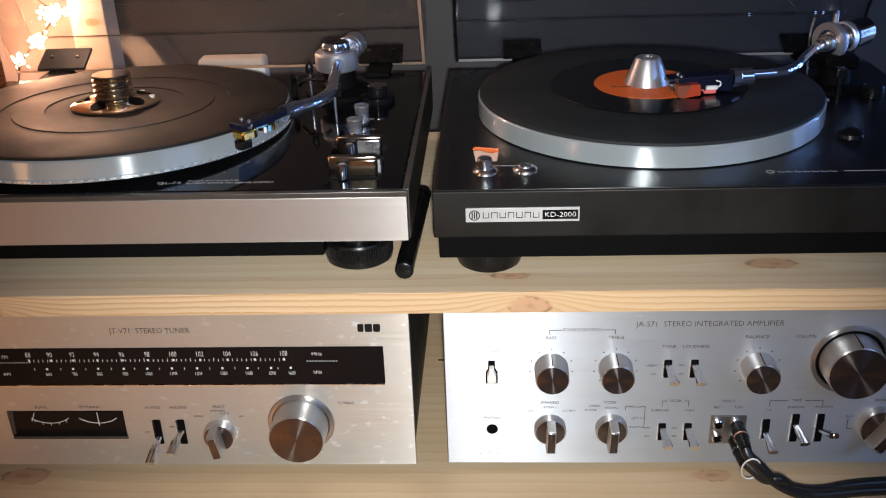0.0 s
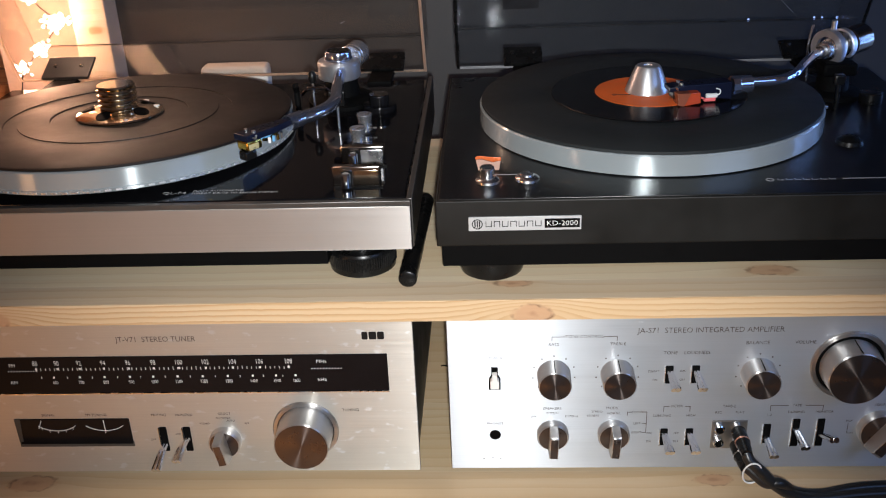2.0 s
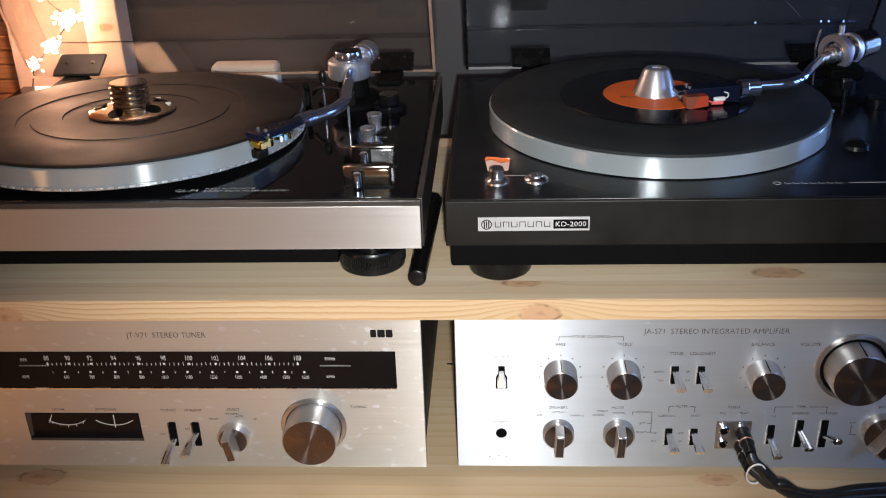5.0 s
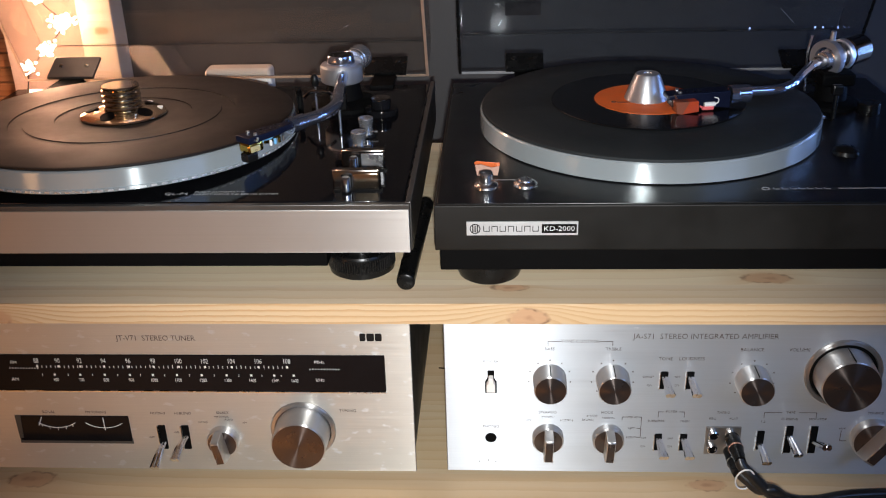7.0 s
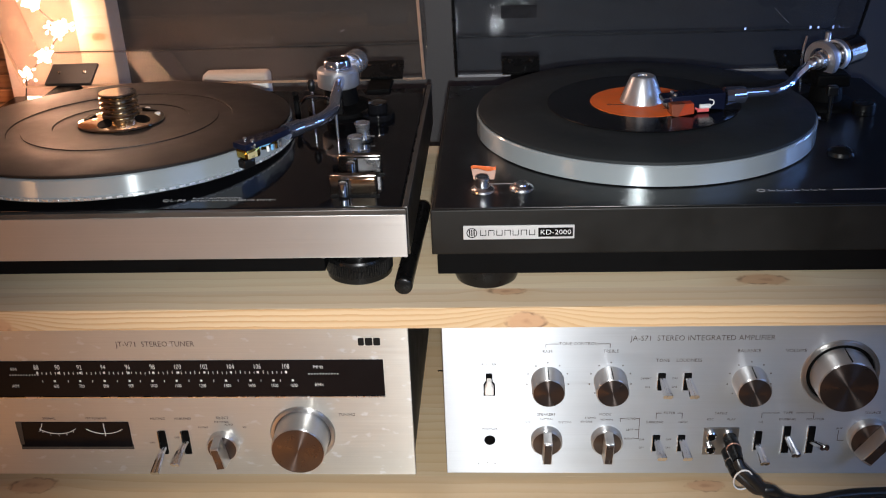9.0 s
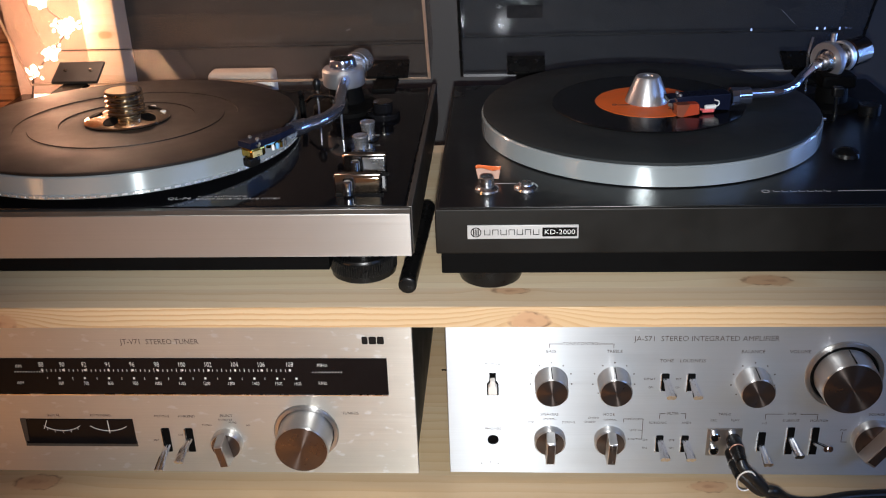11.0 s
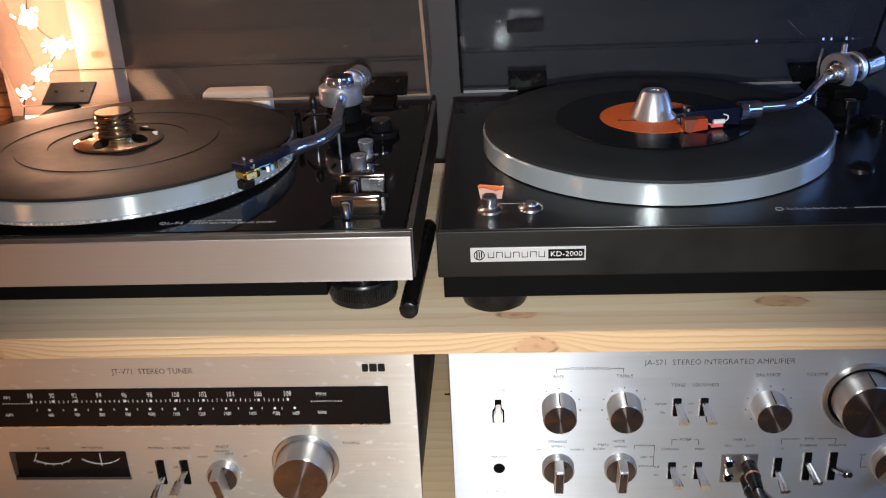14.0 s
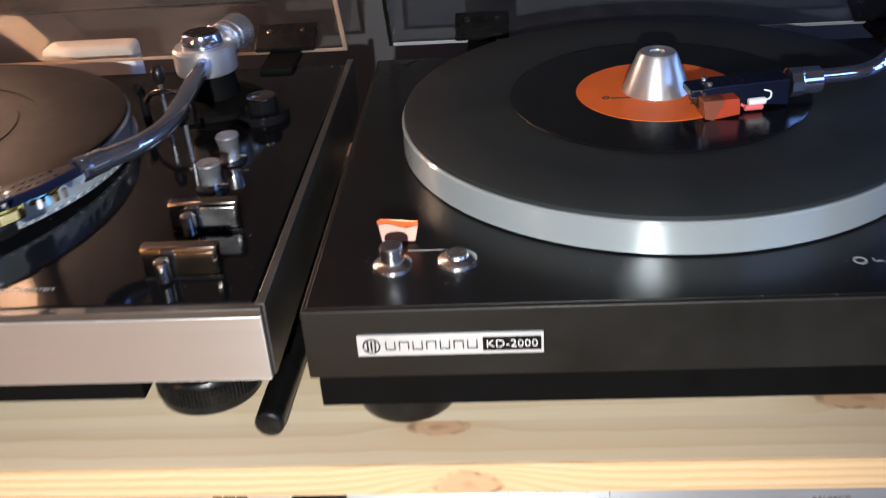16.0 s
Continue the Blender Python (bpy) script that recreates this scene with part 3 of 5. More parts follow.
foot_set(tuner, (-0.46, -0.09), (0.04, 0.26), Z_LOW, -0.1895)
dial = part("dial_window", box(-0.480, -0.0752, TY - 0.0008, TY + 0.001, -0.1034, -0.0652, 0.0005), DIAL, tuner, "black tuning dial with white numbers")
part("dial_trim", box(-0.480, -0.0752, TY - 0.0016, TY + 0.001, -0.1046, -0.1035, 0.0003), STEEL, dial)
DX = lambda px: -0.3926 + (px - 83) * (0.2293 / 443)
DY = TY - 0.0009
ticks = bmesh.new()
for px, n in zip((83, 121, 160.5, 203, 247, 291, 335.5, 382, 429, 476, 526), range(88, 109, 2)):
    front_text(str(n), DX(px), -0.0716, DY, 0.0052, dial, PAINT_WHITE, wide=0.66)
    box(DX(px) - 0.0009, DX(px) + 0.0009, DY - 0.0003, DY, -0.0785, -0.0765, 0, 1, ticks)
for i in range(56):
    x = DX(83) + i * (DX(526) - DX(83)) / 55
    line(x, -0.0790, x, -0.0790 + (0.0022 if i % 5 else 0.003), DY, 0.0004, ticks)
for i in range(11):
    box(DX(32) + i * 0.0026, DX(32) + i * 0.0026 + 0.0008, DY - 0.0003, DY, -0.0800, -0.0790, 0, 1, ticks)
    box(DX(565) + i * 0.0026, DX(565) + i * 0.0026 + 0.0008, DY - 0.0003, DY, -0.0800, -0.0790, 0, 1, ticks)
for px, n in zip((111, 157, 201, 246, 287, 330, 374, 418, 461.5, 502, 536), range(600, 1601, 100)):
    front_text(str(n), DX(px + 1), -0.0918, DY, 0.0036, dial, PAINT_WHITE, wide=0.66)
    box(DX(px) - 0.0009, DX(px) + 0.0009, DY - 0.0003, DY, -0.0873, -0.0853, 0, 1, ticks)
    line(DX(px - 22), -0.0875, DX(px - 22), -0.0857, DY, 0.0004, ticks)
part("scale_marks", ticks, PAINT_WHITE, dial)
for w, x, z in (("FM", -0.4140, -0.0735), ("AM", -0.4160, -0.0915), ("MHz", -0.1338, -0.0722), ("kHz", -0.1345, -0.0910)):
    front_text(w, x, z, DY, 0.0034, dial, PAINT_WHITE)
# the maker's mark as plain shapes
mark = bmesh.new()
for x0, w in ((-0.0962, 0.0052), (-0.0900, 0.0066), (-0.0826, 0.0060)):
    box(x0, x0 + w, TY - 0.0003, TY + 0.0002, -0.0505, -0.0430, 0.0008, 1, mark)
part("maker_mark", mark, PAINT_BLACK, tuner)
front_text("JT-V71  STEREO TUNER", -0.2790, -0.0482, TY, 0.0054, tuner, align="CENTER", wide=0.90)
# signal meters
mt = part("meter_window", box(-0.4255, -0.3180, TY - 0.0007, TY + 0.001, -0.1612, -0.1320, 0.0006), DIAL, tuner, "black twin meter window")
part("meter_frame", prism([(TY - 0.0010, -0.1630), (TY - 0.0004, -0.1575), (TY + 0.001, -0.1575), (TY + 0.001, -0.1630)], -0.4262, -0.3174, "X", 0.0002), CASE, mt, "grey lower edge of the meter window")
part("meter_frame", prism([(-0.4262, -0.1575), (-0.4262, -0.1318), (-0.4205, -0.1318), (-0.4225, -0.1575)], TY - 0.0010, TY + 0.001, "Y", 0.0002), CASE, mt, "grey side edge of the meter window")
arc = bmesh.new()
for cx, flip in ((-0.387, 1), (-0.342, 1)):
    pts = [(cx + 0.0175 * math.sin(radians(a)) / math.sin(radians(50)), TY - 0.0009, -0.1395 - 0.0055 * (math.cos(radians(a)) - math.cos(radians(50))) / (1 - math.cos(radians(50)))) for a in range(-50, 51, 10)]
    tube(pts, 0.00035, 6, 2, arc)
    for i in range(1, 10, 2):
        if cx < -0.36:
            line(pts[i][0], pts[i][2] - 0.0025, pts[i][0], pts[i][2], TY - 0.0007, 0.0005, arc)
part("meter_scale", arc, PAINT_WHITE, mt)
ndl = tube([(-0.4045, TY - 0.0010, -0.1425), (-0.4005, TY - 0.0010, -0.1335)], 0.0004, 6, 2, smooth=False)
part("meter_needle", tube([(-0.342, TY - 0.0010, -0.1475), (-0.342, TY - 0.0010, -0.1335)], 0.0004, 6, 2, smooth=False), PAINT_WHITE, mt)
part("meter_needle", ndl, PAINT_WHITE, mt)
front_text("SIGNAL", -0.3930, -0.1280, TY, 0.0026, tuner)
front_text("FM TUNING", -0.3480, -0.1280, TY, 0.0026, tuner)
for w, x in (("MUTING", -0.2895), ("HI-BLEND", -0.2660)):
    front_text(w, x, -0.1287, TY, 0.0026, tuner)
lever_switch(tuner, -0.2882, -0.1555, TY, 0.0270, True, -0.003, reach=1.25, dip=0.0095)
lever_switch(tuner, -0.2660, -0.1555, TY, 0.0270, True, -0.006, reach=1.15, dip=0.003)
selector(tuner, -0.2305, -0.1570, TY, 0.0148, -10, "metal selector knob")
front_text("SELECT", -0.2285, -0.1278, TY, 0.0026, tuner)
for w, x, z in (("FM MONO", -0.2300, -0.1325), ("AUTO", -0.2235, -0.1355), ("MONO", -0.2480, -0.1385), ("AM", -0.2090, -0.1385), ("OFF", -0.2990, -0.1560), ("OFF", -0.2745, -0.1500)):
    front_text(w, x, z, TY, 0.0020, tuner)
turned_knob(tuner, -0.1547, -0.1457, TY, 0.0245, 0.027, "large turned tuning knob", False, 0.0304)
front_text("TUNING", -0.1120, -0.1245, TY, 0.0028, tuner)

# ---- amplifier ----
amp = thing("integrated_amplifier", (0.19, 0.15, Z_LOW), "silver stereo amplifier with turned knobs on brushed face", "amplifier")
part("case", box(-0.0140, 0.4200, 0.004, 0.36 - 0.02, -0.190, -0.034, 0.001), CASE, amp, "dark grey metal case")
part("front_panel", box(-0.0228, 0.4300, 0.0, 0.0045, -0.1990, -0.0300, 0.0006), ALU, amp, "brushed aluminium front")
foot_set(amp, (0.02, 0.38), (0.05, 0.29), Z_LOW, -0.1895)
pw = part("power_switch", prism([(0.0135, -0.1106), (0.0241, -0.1106), (0.0241, -0.0985), (0.0218, -0.0950), (0.0218, -0.0870), (0.0158, -0.0870), (0.0158, -0.0950), (0.0135, -0.0985)], -0.0010, 0.001, "Y", 0.0004), BLACK_FLAT, amp, "power switch with white rocker")
part("rocker", prism([(0.0148, -0.1060), (0.0228, -0.1060), (0.0228, -0.0990), (0.0210, -0.0962), (0.0210, -0.0915), (0.0166, -0.0915), (0.0166, -0.0962), (0.0148, -0.0990)], -0.0075, -0.0004, "Y", 0.0008), WHITE, pw)
for x, z in ((0.0075, -0.1880), (0.0160, -0.1865), (0.0230, -0.1880)):
    part("panel_speck", lathe([(0.0006, 0), (0.0006, 0.0002), (0, 0.0002)], (x, 0, z), "Y", 10), PAINT_BROWN, amp)
front_text("POWER", 0.0188, -0.0775, 0, 0.0028, amp)
front_text("PHONES", 0.0185, -0.1480, 0, 0.0028, amp)
ph = part("phones_jack", lathe([(0.0052, 0), (0.0052, 0.0012), (0.0046, 0.0014), (0, 0.0014)], (0.0185, 0.0006, -0.1605), "Y", 28), BLACK_FLAT, amp, "black headphone socket")
for x, w in ((0.0715, "BASS"), (0.1277, "TREBLE")):
    turned_knob(amp, x, -0.0950, 0, 0.0144, 0.021, "turned tone knob")
    scale_ticks(amp, x, -0.0950, 0, 0.0190)
    front_text(w, x - 0.0005, -0.0642, 0, 0.0030, amp)
for x0, x1, z, drop, gap in ((0.0695, 0.1262, -0.0563, 0.0045, 0.0165), (0.1709, 0.1943, -0.1303, 0.0060, 0.0070), (0.2658, 0.3121, -0.1303, 0.0060, 0.0075)):
    bracket(amp, x0, x1, z, drop, gap, 0)
b = bmesh.new()
line(0.1560, -0.1365, 0.1560, -0.1590, 0, 0.0005, b)
for z in (-0.1365, -0.1490, -0.1590):
    line(0.1525, z, 0.1560, z, 0, 0.0005, b)
part("printed_bracket", b, PAINT_BROWN, amp)
b = bmesh.new()
line(0.1385, -0.1365, 0.1425, -0.1365, 0, 0.0005, b)
line(0.1385, -0.1400, 0.1385, -0.1365, 0, 0.0005, b)
part("printed_bracket", b, PAINT_BROWN, amp)
b = bmesh.new()
line(0.3365, -0.1610, 0.3365, -0.1500, 0, 0.0005, b)
line(0.3365, -0.1610, 0.3420, -0.1610, 0, 0.0005, b)
part("printed_bracket", b, PAINT_BROWN, amp)
for w, x, z, s in (("TONE CONTROL", 0.0978, -0.0563, 0.0030), ("TONE", 0.1733, -0.0740, 0.0032), ("LOUDNESS", 0.1963, -0.0740, 0.0032), ("BALANCE", 0.2478, -0.0645, 0.0033), ("VOLUME", 0.2885, -0.0645, 0.0033),
                   ("SPEAKERS", 0.0706, -0.1318, 0.0027), ("MODE", 0.1245, -0.1318, 0.0027), ("MONO", 0.1475, -0.1365, 0.0022), ("LEFT", 0.1475, -0.1490, 0.0022), ("RIGHT", 0.1475, -0.1590, 0.0022),
                   ("FILTER", 0.1826, -0.1303, 0.0025), ("SUBSONIC", 0.1697, -0.1405, 0.0024), ("HIGH", 0.1955, -0.1405, 0.0024), ("TAPE-2", 0.2290, -0.1308, 0.0026), ("REC", 0.2200, -0.1375, 0.0024), ("PLAY", 0.2390, -0.1375, 0.0024),
                   ("TAPE", 0.2890, -0.1303, 0.0025), ("1-2", 0.2655, -0.1405, 0.0024), ("DUBBING", 0.2890, -0.1375, 0.0024), ("MONITOR", 0.3140, -0.1375, 0.0024), ("SOURCE", 0.3640, -0.1305, 0.0026),
                   ("OFF", 0.0535, -0.1405, 0.0020), ("SYSTEM-1", 0.0712, -0.1370, 0.0020), ("SYSTEM-2", 0.0880, -0.1405, 0.0020), ("STEREO", 0.1110, -0.1355, 0.0020), ("REVERSE", 0.1075, -0.1400, 0.0020), ("NORMAL", 0.1262, -0.1375, 0.0020),
                   ("DEFEAT", 0.1595, -0.0930, 0.0020), ("ON", 0.1610, -0.1020, 0.0020), ("OFF", 0.1850, -0.0930, 0.0020), ("ON", 0.1850, -0.1020, 0.0020), ("OFF", 0.1590, -0.1600, 0.0020), ("ON", 0.1590, -0.1690, 0.0020), ("OFF", 0.1835, -0.1600, 0.0020), ("ON", 0.1835, -0.1690, 0.0020), ("AUX", 0.3370, -0.1475, 0.0020)):
    front_text(w, x, z, 0, s, amp)
front_text("JA-S71  STEREO INTEGRATED AMPLIFIER", 0.2065, -0.0512, 0, 0.0053, amp, wide=0.93)
selector(amp, 0.0712, -0.1590, 0, 0.0144, 2, "metal selector knob")
selector(amp, 0.1265, -0.1590, 0, 0.0144, 3, "metal selector knob")
for x in (0.1735, 0.1965):
    lever_switch(amp, x, -0.0965, 0, 0.0185, True, 0.0028)
for x in (0.1725, 0.1955):
    lever_switch(amp, x, -0.1640, 0, 0.0185, True, 0.0028)
lever_switch(amp, 0.2650, -0.1610, 0, 0.0210, True, 0.0028, dip=0.008)
lever_switch(amp, 0.2905, -0.1600, 0, 0.0300, True, 0.004)
lever_switch(amp, 0.3125, -0.1600, 0, 0.0300, False, 0.006)
turned_knob(amp, 0.2510, -0.0955, 0, 0.0150, 0.0205, "turned balance knob")
scale_ticks(amp, 0.2510, -0.0955, 0, 0.0195)
turned_knob(amp, 0.3290, -0.0880, 0, 0.0254, 0.024, "large turned volume knob", True, 0.0340)
selector(amp, 0.3640, -0.1560, 0, 0.0195, 35, "large metal source selector")
jp = part("socket_plate", box(0.2150, 0.2470, -0.0015, 0.001, -0.1765, -0.1460, 0.0007, 2), PLATE, amp, "metal tape socket plate")
for x in (0.2215, 0.2375):
    for z in (-0.1535, -0.1685):
        sk = part("phono_socket", lathe([(0.0048, 0), (0.0048, 0.0040), (0.0038, 0.0048), (0.0034, 0.0040), (0, 0.0032)], (x, -0.0012, z), "Y", 24), CHROME, jp)
        part("socket_core", lathe([(0.0030, 0), (0.0030, 0.0006), (0, 0.0006)], (x, -0.0052, z), "Y", 16), BLACK_FLAT, sk)

# phono plugs with their cables, plugged into the play sockets
cables = thing("phono_cable_pair", (0.27, -0.05, Z_LOW), "pair of black phono cables plugged into the amplifier", "cable")
for z, off in ((-0.1535, 0.0), (-0.1685, 0.006)):
    pl = part("plug", lathe([(0.0060, 0), (0.0066, 0.001), (0.0066, 0.018), (0.0058, 0.020), (0.0056, 0.028), (0.0046, 0.034), (0, 0.034)], (0.2375, -0.0065, z), "Y", 24), BLACK, cables, "black phono plug")
    part("plug_ring", lathe([(0.0068, 0), (0.0068, 0.002), (0.0060, 0.002)], (0.2375, -0.0225, z), "Y", 24), DARK_CHROME if off else COPPER, pl)
    part("lead", tube([(0.2375, -0.036, z), (0.2400 + off, -0.041, z - 0.006), (0.2490 + off, -0.045, z - 0.014 + off * 0.3), (0.2640 + off * 0.5, -0.047, -0.183 + off * 0.5), (0.284, -0.045 + off, -0.196), (0.310, -0.040 + off, -0.2025), (0.355, -0.034 + off * 1.6, -0.2025), (0.46, -0.030 + off * 1.6, -0.2020)], 0.0050, 12, 8), CABLE, cables)
part("tie", tube([(0.2420 + 0.008 * math.cos(a), -0.0455 - 0.003 * math.sin(a), -0.170 + 0.013 * math.sin(a)) for a in [i * math.pi / 5 for i in range(11)]], 0.0008, 6, 2), PAINT_WHITE, cables)


# ---- turntables: shared pieces ----
def dust_cover(parent, x0, x1, hinge_y, hinge_z, depth, length, material, side_edge, low_edge, open_deg=65):
    """Opened lid: five acrylic sheets, hinged at the back and leaning over the deck."""
    a = radians(open_deg)
    back, up = Vector((0, math.sin(a), math.cos(a))), Vector((0, -math.cos(a), math.sin(a)))
    h, th = Vector((0, hinge_y, hinge_z)), 0.003

    def sheet(name, xa, xb, u0, u1, v0, v1):  # u runs back from the hinge, v up the lid
        b = box(xa, xb, u0, u1, v0, v1, 0.0007, 2)
        m = Matrix((Vector((1, 0, 0)), back, up)).transposed().to_4x4()
        b.transform(Matrix.Translation(h) @ m)
        return part(name, b, material, parent)
    sheet("cover_top", x0, x1, depth - th, depth, 0, length)
    sheet("cover_back", x0 + th, x1 - th, 0, depth - th, 0, th)
    sheet("cover_front", x0 + th, x1 - th, 0, depth - th, length - th, length)
    sheet("cover_side", x0, x0 + th, 0, depth - th, 0, length)
    sheet("cover_side", x1 - th, x1, 0, depth - th, 0, length)
    material = side_edge
    for xa in (x0, x1 - th):
        sheet("side_edge", xa - 0.0002, xa + th + 0.0002, -0.0012, -0.0002, 0, length)
    material = low_edge
    sheet("low_edge", x0 + th + 0.0004, x1 - th - 0.0004, -0.0012, -0.0002, -0.0002, th + 0.0002)
    material = SEAM
    sheet("glue_seam", x0 + th, x1 - th, depth - th - 0.0012, depth - th - 0.0002, th + 0.0002, th + 0.0012)
    return h, back, up


def hinge(parent, x0, x1, h, back, up, material, y_deck, z_deck, tall=0.027):
    """Hinge plate screwed to the lid's back sheet, and its block on the deck."""
    m = Matrix.Translation(h) @ Matrix((Vector((1, 0, 0)), back, up)).transposed().to_4x4()
    b = box(x0, x1, -0.003, tall, 0.0035, 0.0075, 0.001, 2)
    b.transform(m)
    hp = part("hinge_plate", b, material, parent, "dark hinge plate with screws")
    for x in (x0 * 0.78 + x1 * 0.22, x0 * 0.22 + x1 * 0.78):
        s = lathe([(0, 0), (0.0028, 0), (0.0024, 0.0012), (0, 0.0016)], (x, 0.017, 0.0074), "Z", 14)
        s.transform(m)
        part("screw", s, DARK_CHROME, hp)
    mid, w = (x0 + x1) / 2, (x1 - x0) * 0.27
    part("hinge_block", box(mid - w, mid + w, y_deck, h.y + 0.004, z_deck - 0.002, h.z + 0.002, 0.0015), BLACK_FLAT, parent)


def platter(parent, cx, cy, z0, z1, r, top_r, label, dots=False):
    prof = [(0, z0), (r * 0.99, z0), (r, z0 + 0.0008), (r, z1 - 0.0012), (r - 0.0012, z1), (0, z1)]
    if dots:
        prof = [(0, z0), (r * 0.985, z0), (r * 1.006, z0 + 0.0006), (r * 1.006, z0 + 0.0034), (r, z0 + 0.0040), (r, z1 - 0.0012), (r - 0.0012, z1), (0, z1)]
    pl = part("platter", lathe([(a, b - z0) for a, b in prof], (cx, cy, z0), "Z", 128), TURN_Z, parent, label)
    if dots:
        for i in range(120):
            a = 2 * math.pi * i / 120
            if -2.9 < math.atan2(math.sin(a), math.cos(a)) < 0.9:
                d = box(-0.0010, 0.0010, -0.0026, 0.0026, -0.0008, 0.0008, 0.0003, 1)
                d.transform(Matrix.Translation((cx + r * 1.0045 * math.cos(a), cy + r * 1.0045 * math.sin(a), z0 + 0.002)) @ Matrix.Rotation(a, 4, "Z"))
                part("strobe_dot", d, SATIN, pl)
    return pl


def headshell(parent, tip, root, material, deep=0.0):
    """Flat finger-lift headshell between the arm's collar and its tip."""
    d = Vector(root) - Vector(tip)
    n = d.length
    b = prism([(0, -0.0085), (n * 0.55, -0.0085), (n, -0.004), (n, 0.004), (n * 0.55, 0.0085), (0, 0.0085)], -0.0015, 0.0040, "Z", 0.0008)
    if deep:
        b = prism([(0, -0.0015), (n * 0.40, -0.0020), (n * 0.52, -deep * 0.75), (n, -deep), (n, 0.0048), (n * 0.3, 0.0042), (0, 0.0030)], -0.0085, 0.0085, "Y", 0.0010)
    hs = part("headshell", oriented(b, tip, d), material, parent, "black headshell")
    for i in range(5):
        for s in (-0.003, 0.003):
            q = rod((n * 0.34 + i * n * 0.10, s, 0.0036), 0.0012, 0.0010, "Z", 0.0002, 10)
            part("ridge", oriented(q, tip, d), BLACK, hs)
    for s in (-0.0048, 0.0048):
        part("screw", oriented(rod((n * 0.20, s, 0.0036), 0.0017, 0.0022, "Z", 0.0003, 12), tip, d), STEEL, hs)
    q = tube([(n * 0.12, -0.008, 0.001), (n * 0.10, -0.013, 0.002), (n * 0.04, -0.018, 0.006)], 0.0009, 8, 5)
    part("finger_lift", oriented(q, tip, d), STEEL, hs)
    return hs, d, n


def collar(parent, at, d, r, length):
    q = rod((0, 0, 0), r, length, "X", 0.0006, 24)
    lathe([(r * 1.08, 0), (r * 1.08, length * 0.35), (r, length * 0.4)], (0, 0, 0), "X", 10, q)
    part("locking_collar", oriented(q, at, d), ARM, parent, "chrome locking collar")


def counterweight(parent, at, d, r, length, material):
    q = lathe([(0, 0), (r - 0.001, 0), (r, 0.001), (r, length * 0.2), (r * 0.93, length * 0.22), (r * 0.93, length * 0.27), (r, length * 0.3), (r, length - 0.0015), (r - 0.0015, length), (0, length)], (0, 0, 0), "X", 36)
    part("counterweight", oriented(q, at, d), material, parent, "steel counterweight")


# ---- black belt-drive turntable ----
KX0, KX1, KY, KZ = -0.0262, 0.4340, -0.0235, 0.0838
kt = thing("black_turntable", (0.2, 0.15, Z_TOP), "black turntable playing a small record, cover open", "turntable")
part("plinth", box(KX0, KX1, KY, 0.335, 0.0440, KZ, 0.0012, 3), OLIVE, kt, "charcoal textured plinth")
part("top_plate", box(KX0 + 0.0025, KX1 - 0.0025, KY + 0.0025, 0.332, KZ - 0.002, KZ + 0.0006, 0.0005), DECK_SATIN, kt, "satin black top plate")
part("base", box(KX0 + 0.004, KX1 - 0.004, KY + 0.002, 0.33, 0.0250, 0.0442, 0.001), BLACK_FLAT, kt, "matt black base")
for x in (0.018, 0.39):
    for y in (0.010, 0.29):
        part("foot", lathe([(0, 0), (0.022, 0), (0.0265, 0.003), (0.0290, 0.010), (0.0290, 0.0235), (0, 0.0235)], (x, y, Z_TOP), "Z", 40), BLACK, kt, "round rubber foot")
bd = part("badge", box(0.0, 0.0900, KY - 0.0014, KY + 0.001, 0.0580, 0.0700, 0.0004), BADGE, kt, "silver maker's badge")
em = lathe([(0.0044, 0), (0.0044, 0.0003), (0.0036, 0.0003), (0.0036, 0)], (0.0070, KY - 0.0013, 0.0640), "Y", 28, hollow=True)
for x in (0.0052, 0.0070, 0.0088):
    box(x - 0.0005, x + 0.0005, KY - 0.0016, KY - 0.0012, 0.0612, 0.0668, 0, 1, em)
part("emblem", em, PAINT_BLACK, bd)
for i in range(7):
    nm = bmesh.new()
    x = 0.0140 + i * 0.0066
    line(x, 0.0618, x, 0.0662, KY - 0.0014, 0.0006, nm)
    line(x, 0.0662 if i % 2 else 0.0618, x + 0.0044, 0.0662 if i % 2 else 0.0618, KY - 0.0014, 0.0006, nm)
    line(x + 0.0044, 0.0618, x + 0.0044, 0.0662, KY - 0.0014, 0.0006, nm)
    part("name_shape", nm, PAINT_BLACK, bd)
part("model_field", box(0.0608, 0.0888, KY - 0.0017, KY - 0.0012, 0.0600, 0.0680, 0.0002, 1), BLACK, bd, "black model field")
front_text("KD-2000", 0.0748, 0.0640, KY - 0.0016, 0.0043, bd, PAINT_WHITE, wide=1.1)
KCX, KCY, KM = 0.1699, 0.1770, 0.1087
platter(kt, KCX, KCY, 0.0848, KM - 0.0052, 0.1612, 0.15, "turned aluminium platter")
part("mat", lathe([(0, 0), (0.1585, 0), (0.1596, 0.0008), (0.1594, 0.0028), (0.1580, 0.0036), (0.1200, 0.0050), (0, 0.0054)], (KCX, KCY, KM - 0.0054), "Z", 128), RUBBER, kt, "black rubber mat")
part("spindle", rod((KCX, KCY, KM - 0.002), 0.0035, 0.012, "Z", 0.001, 16), STEEL, kt)
part("drive_bearing", rod((KCX, KCY, KZ - 0.002), 0.05, 0.006, "Z", 0.001, 32), BLACK, kt)
rec = thing("small_record", (KCX, KCY, KM), "seven-inch black vinyl record with orange label", "record")
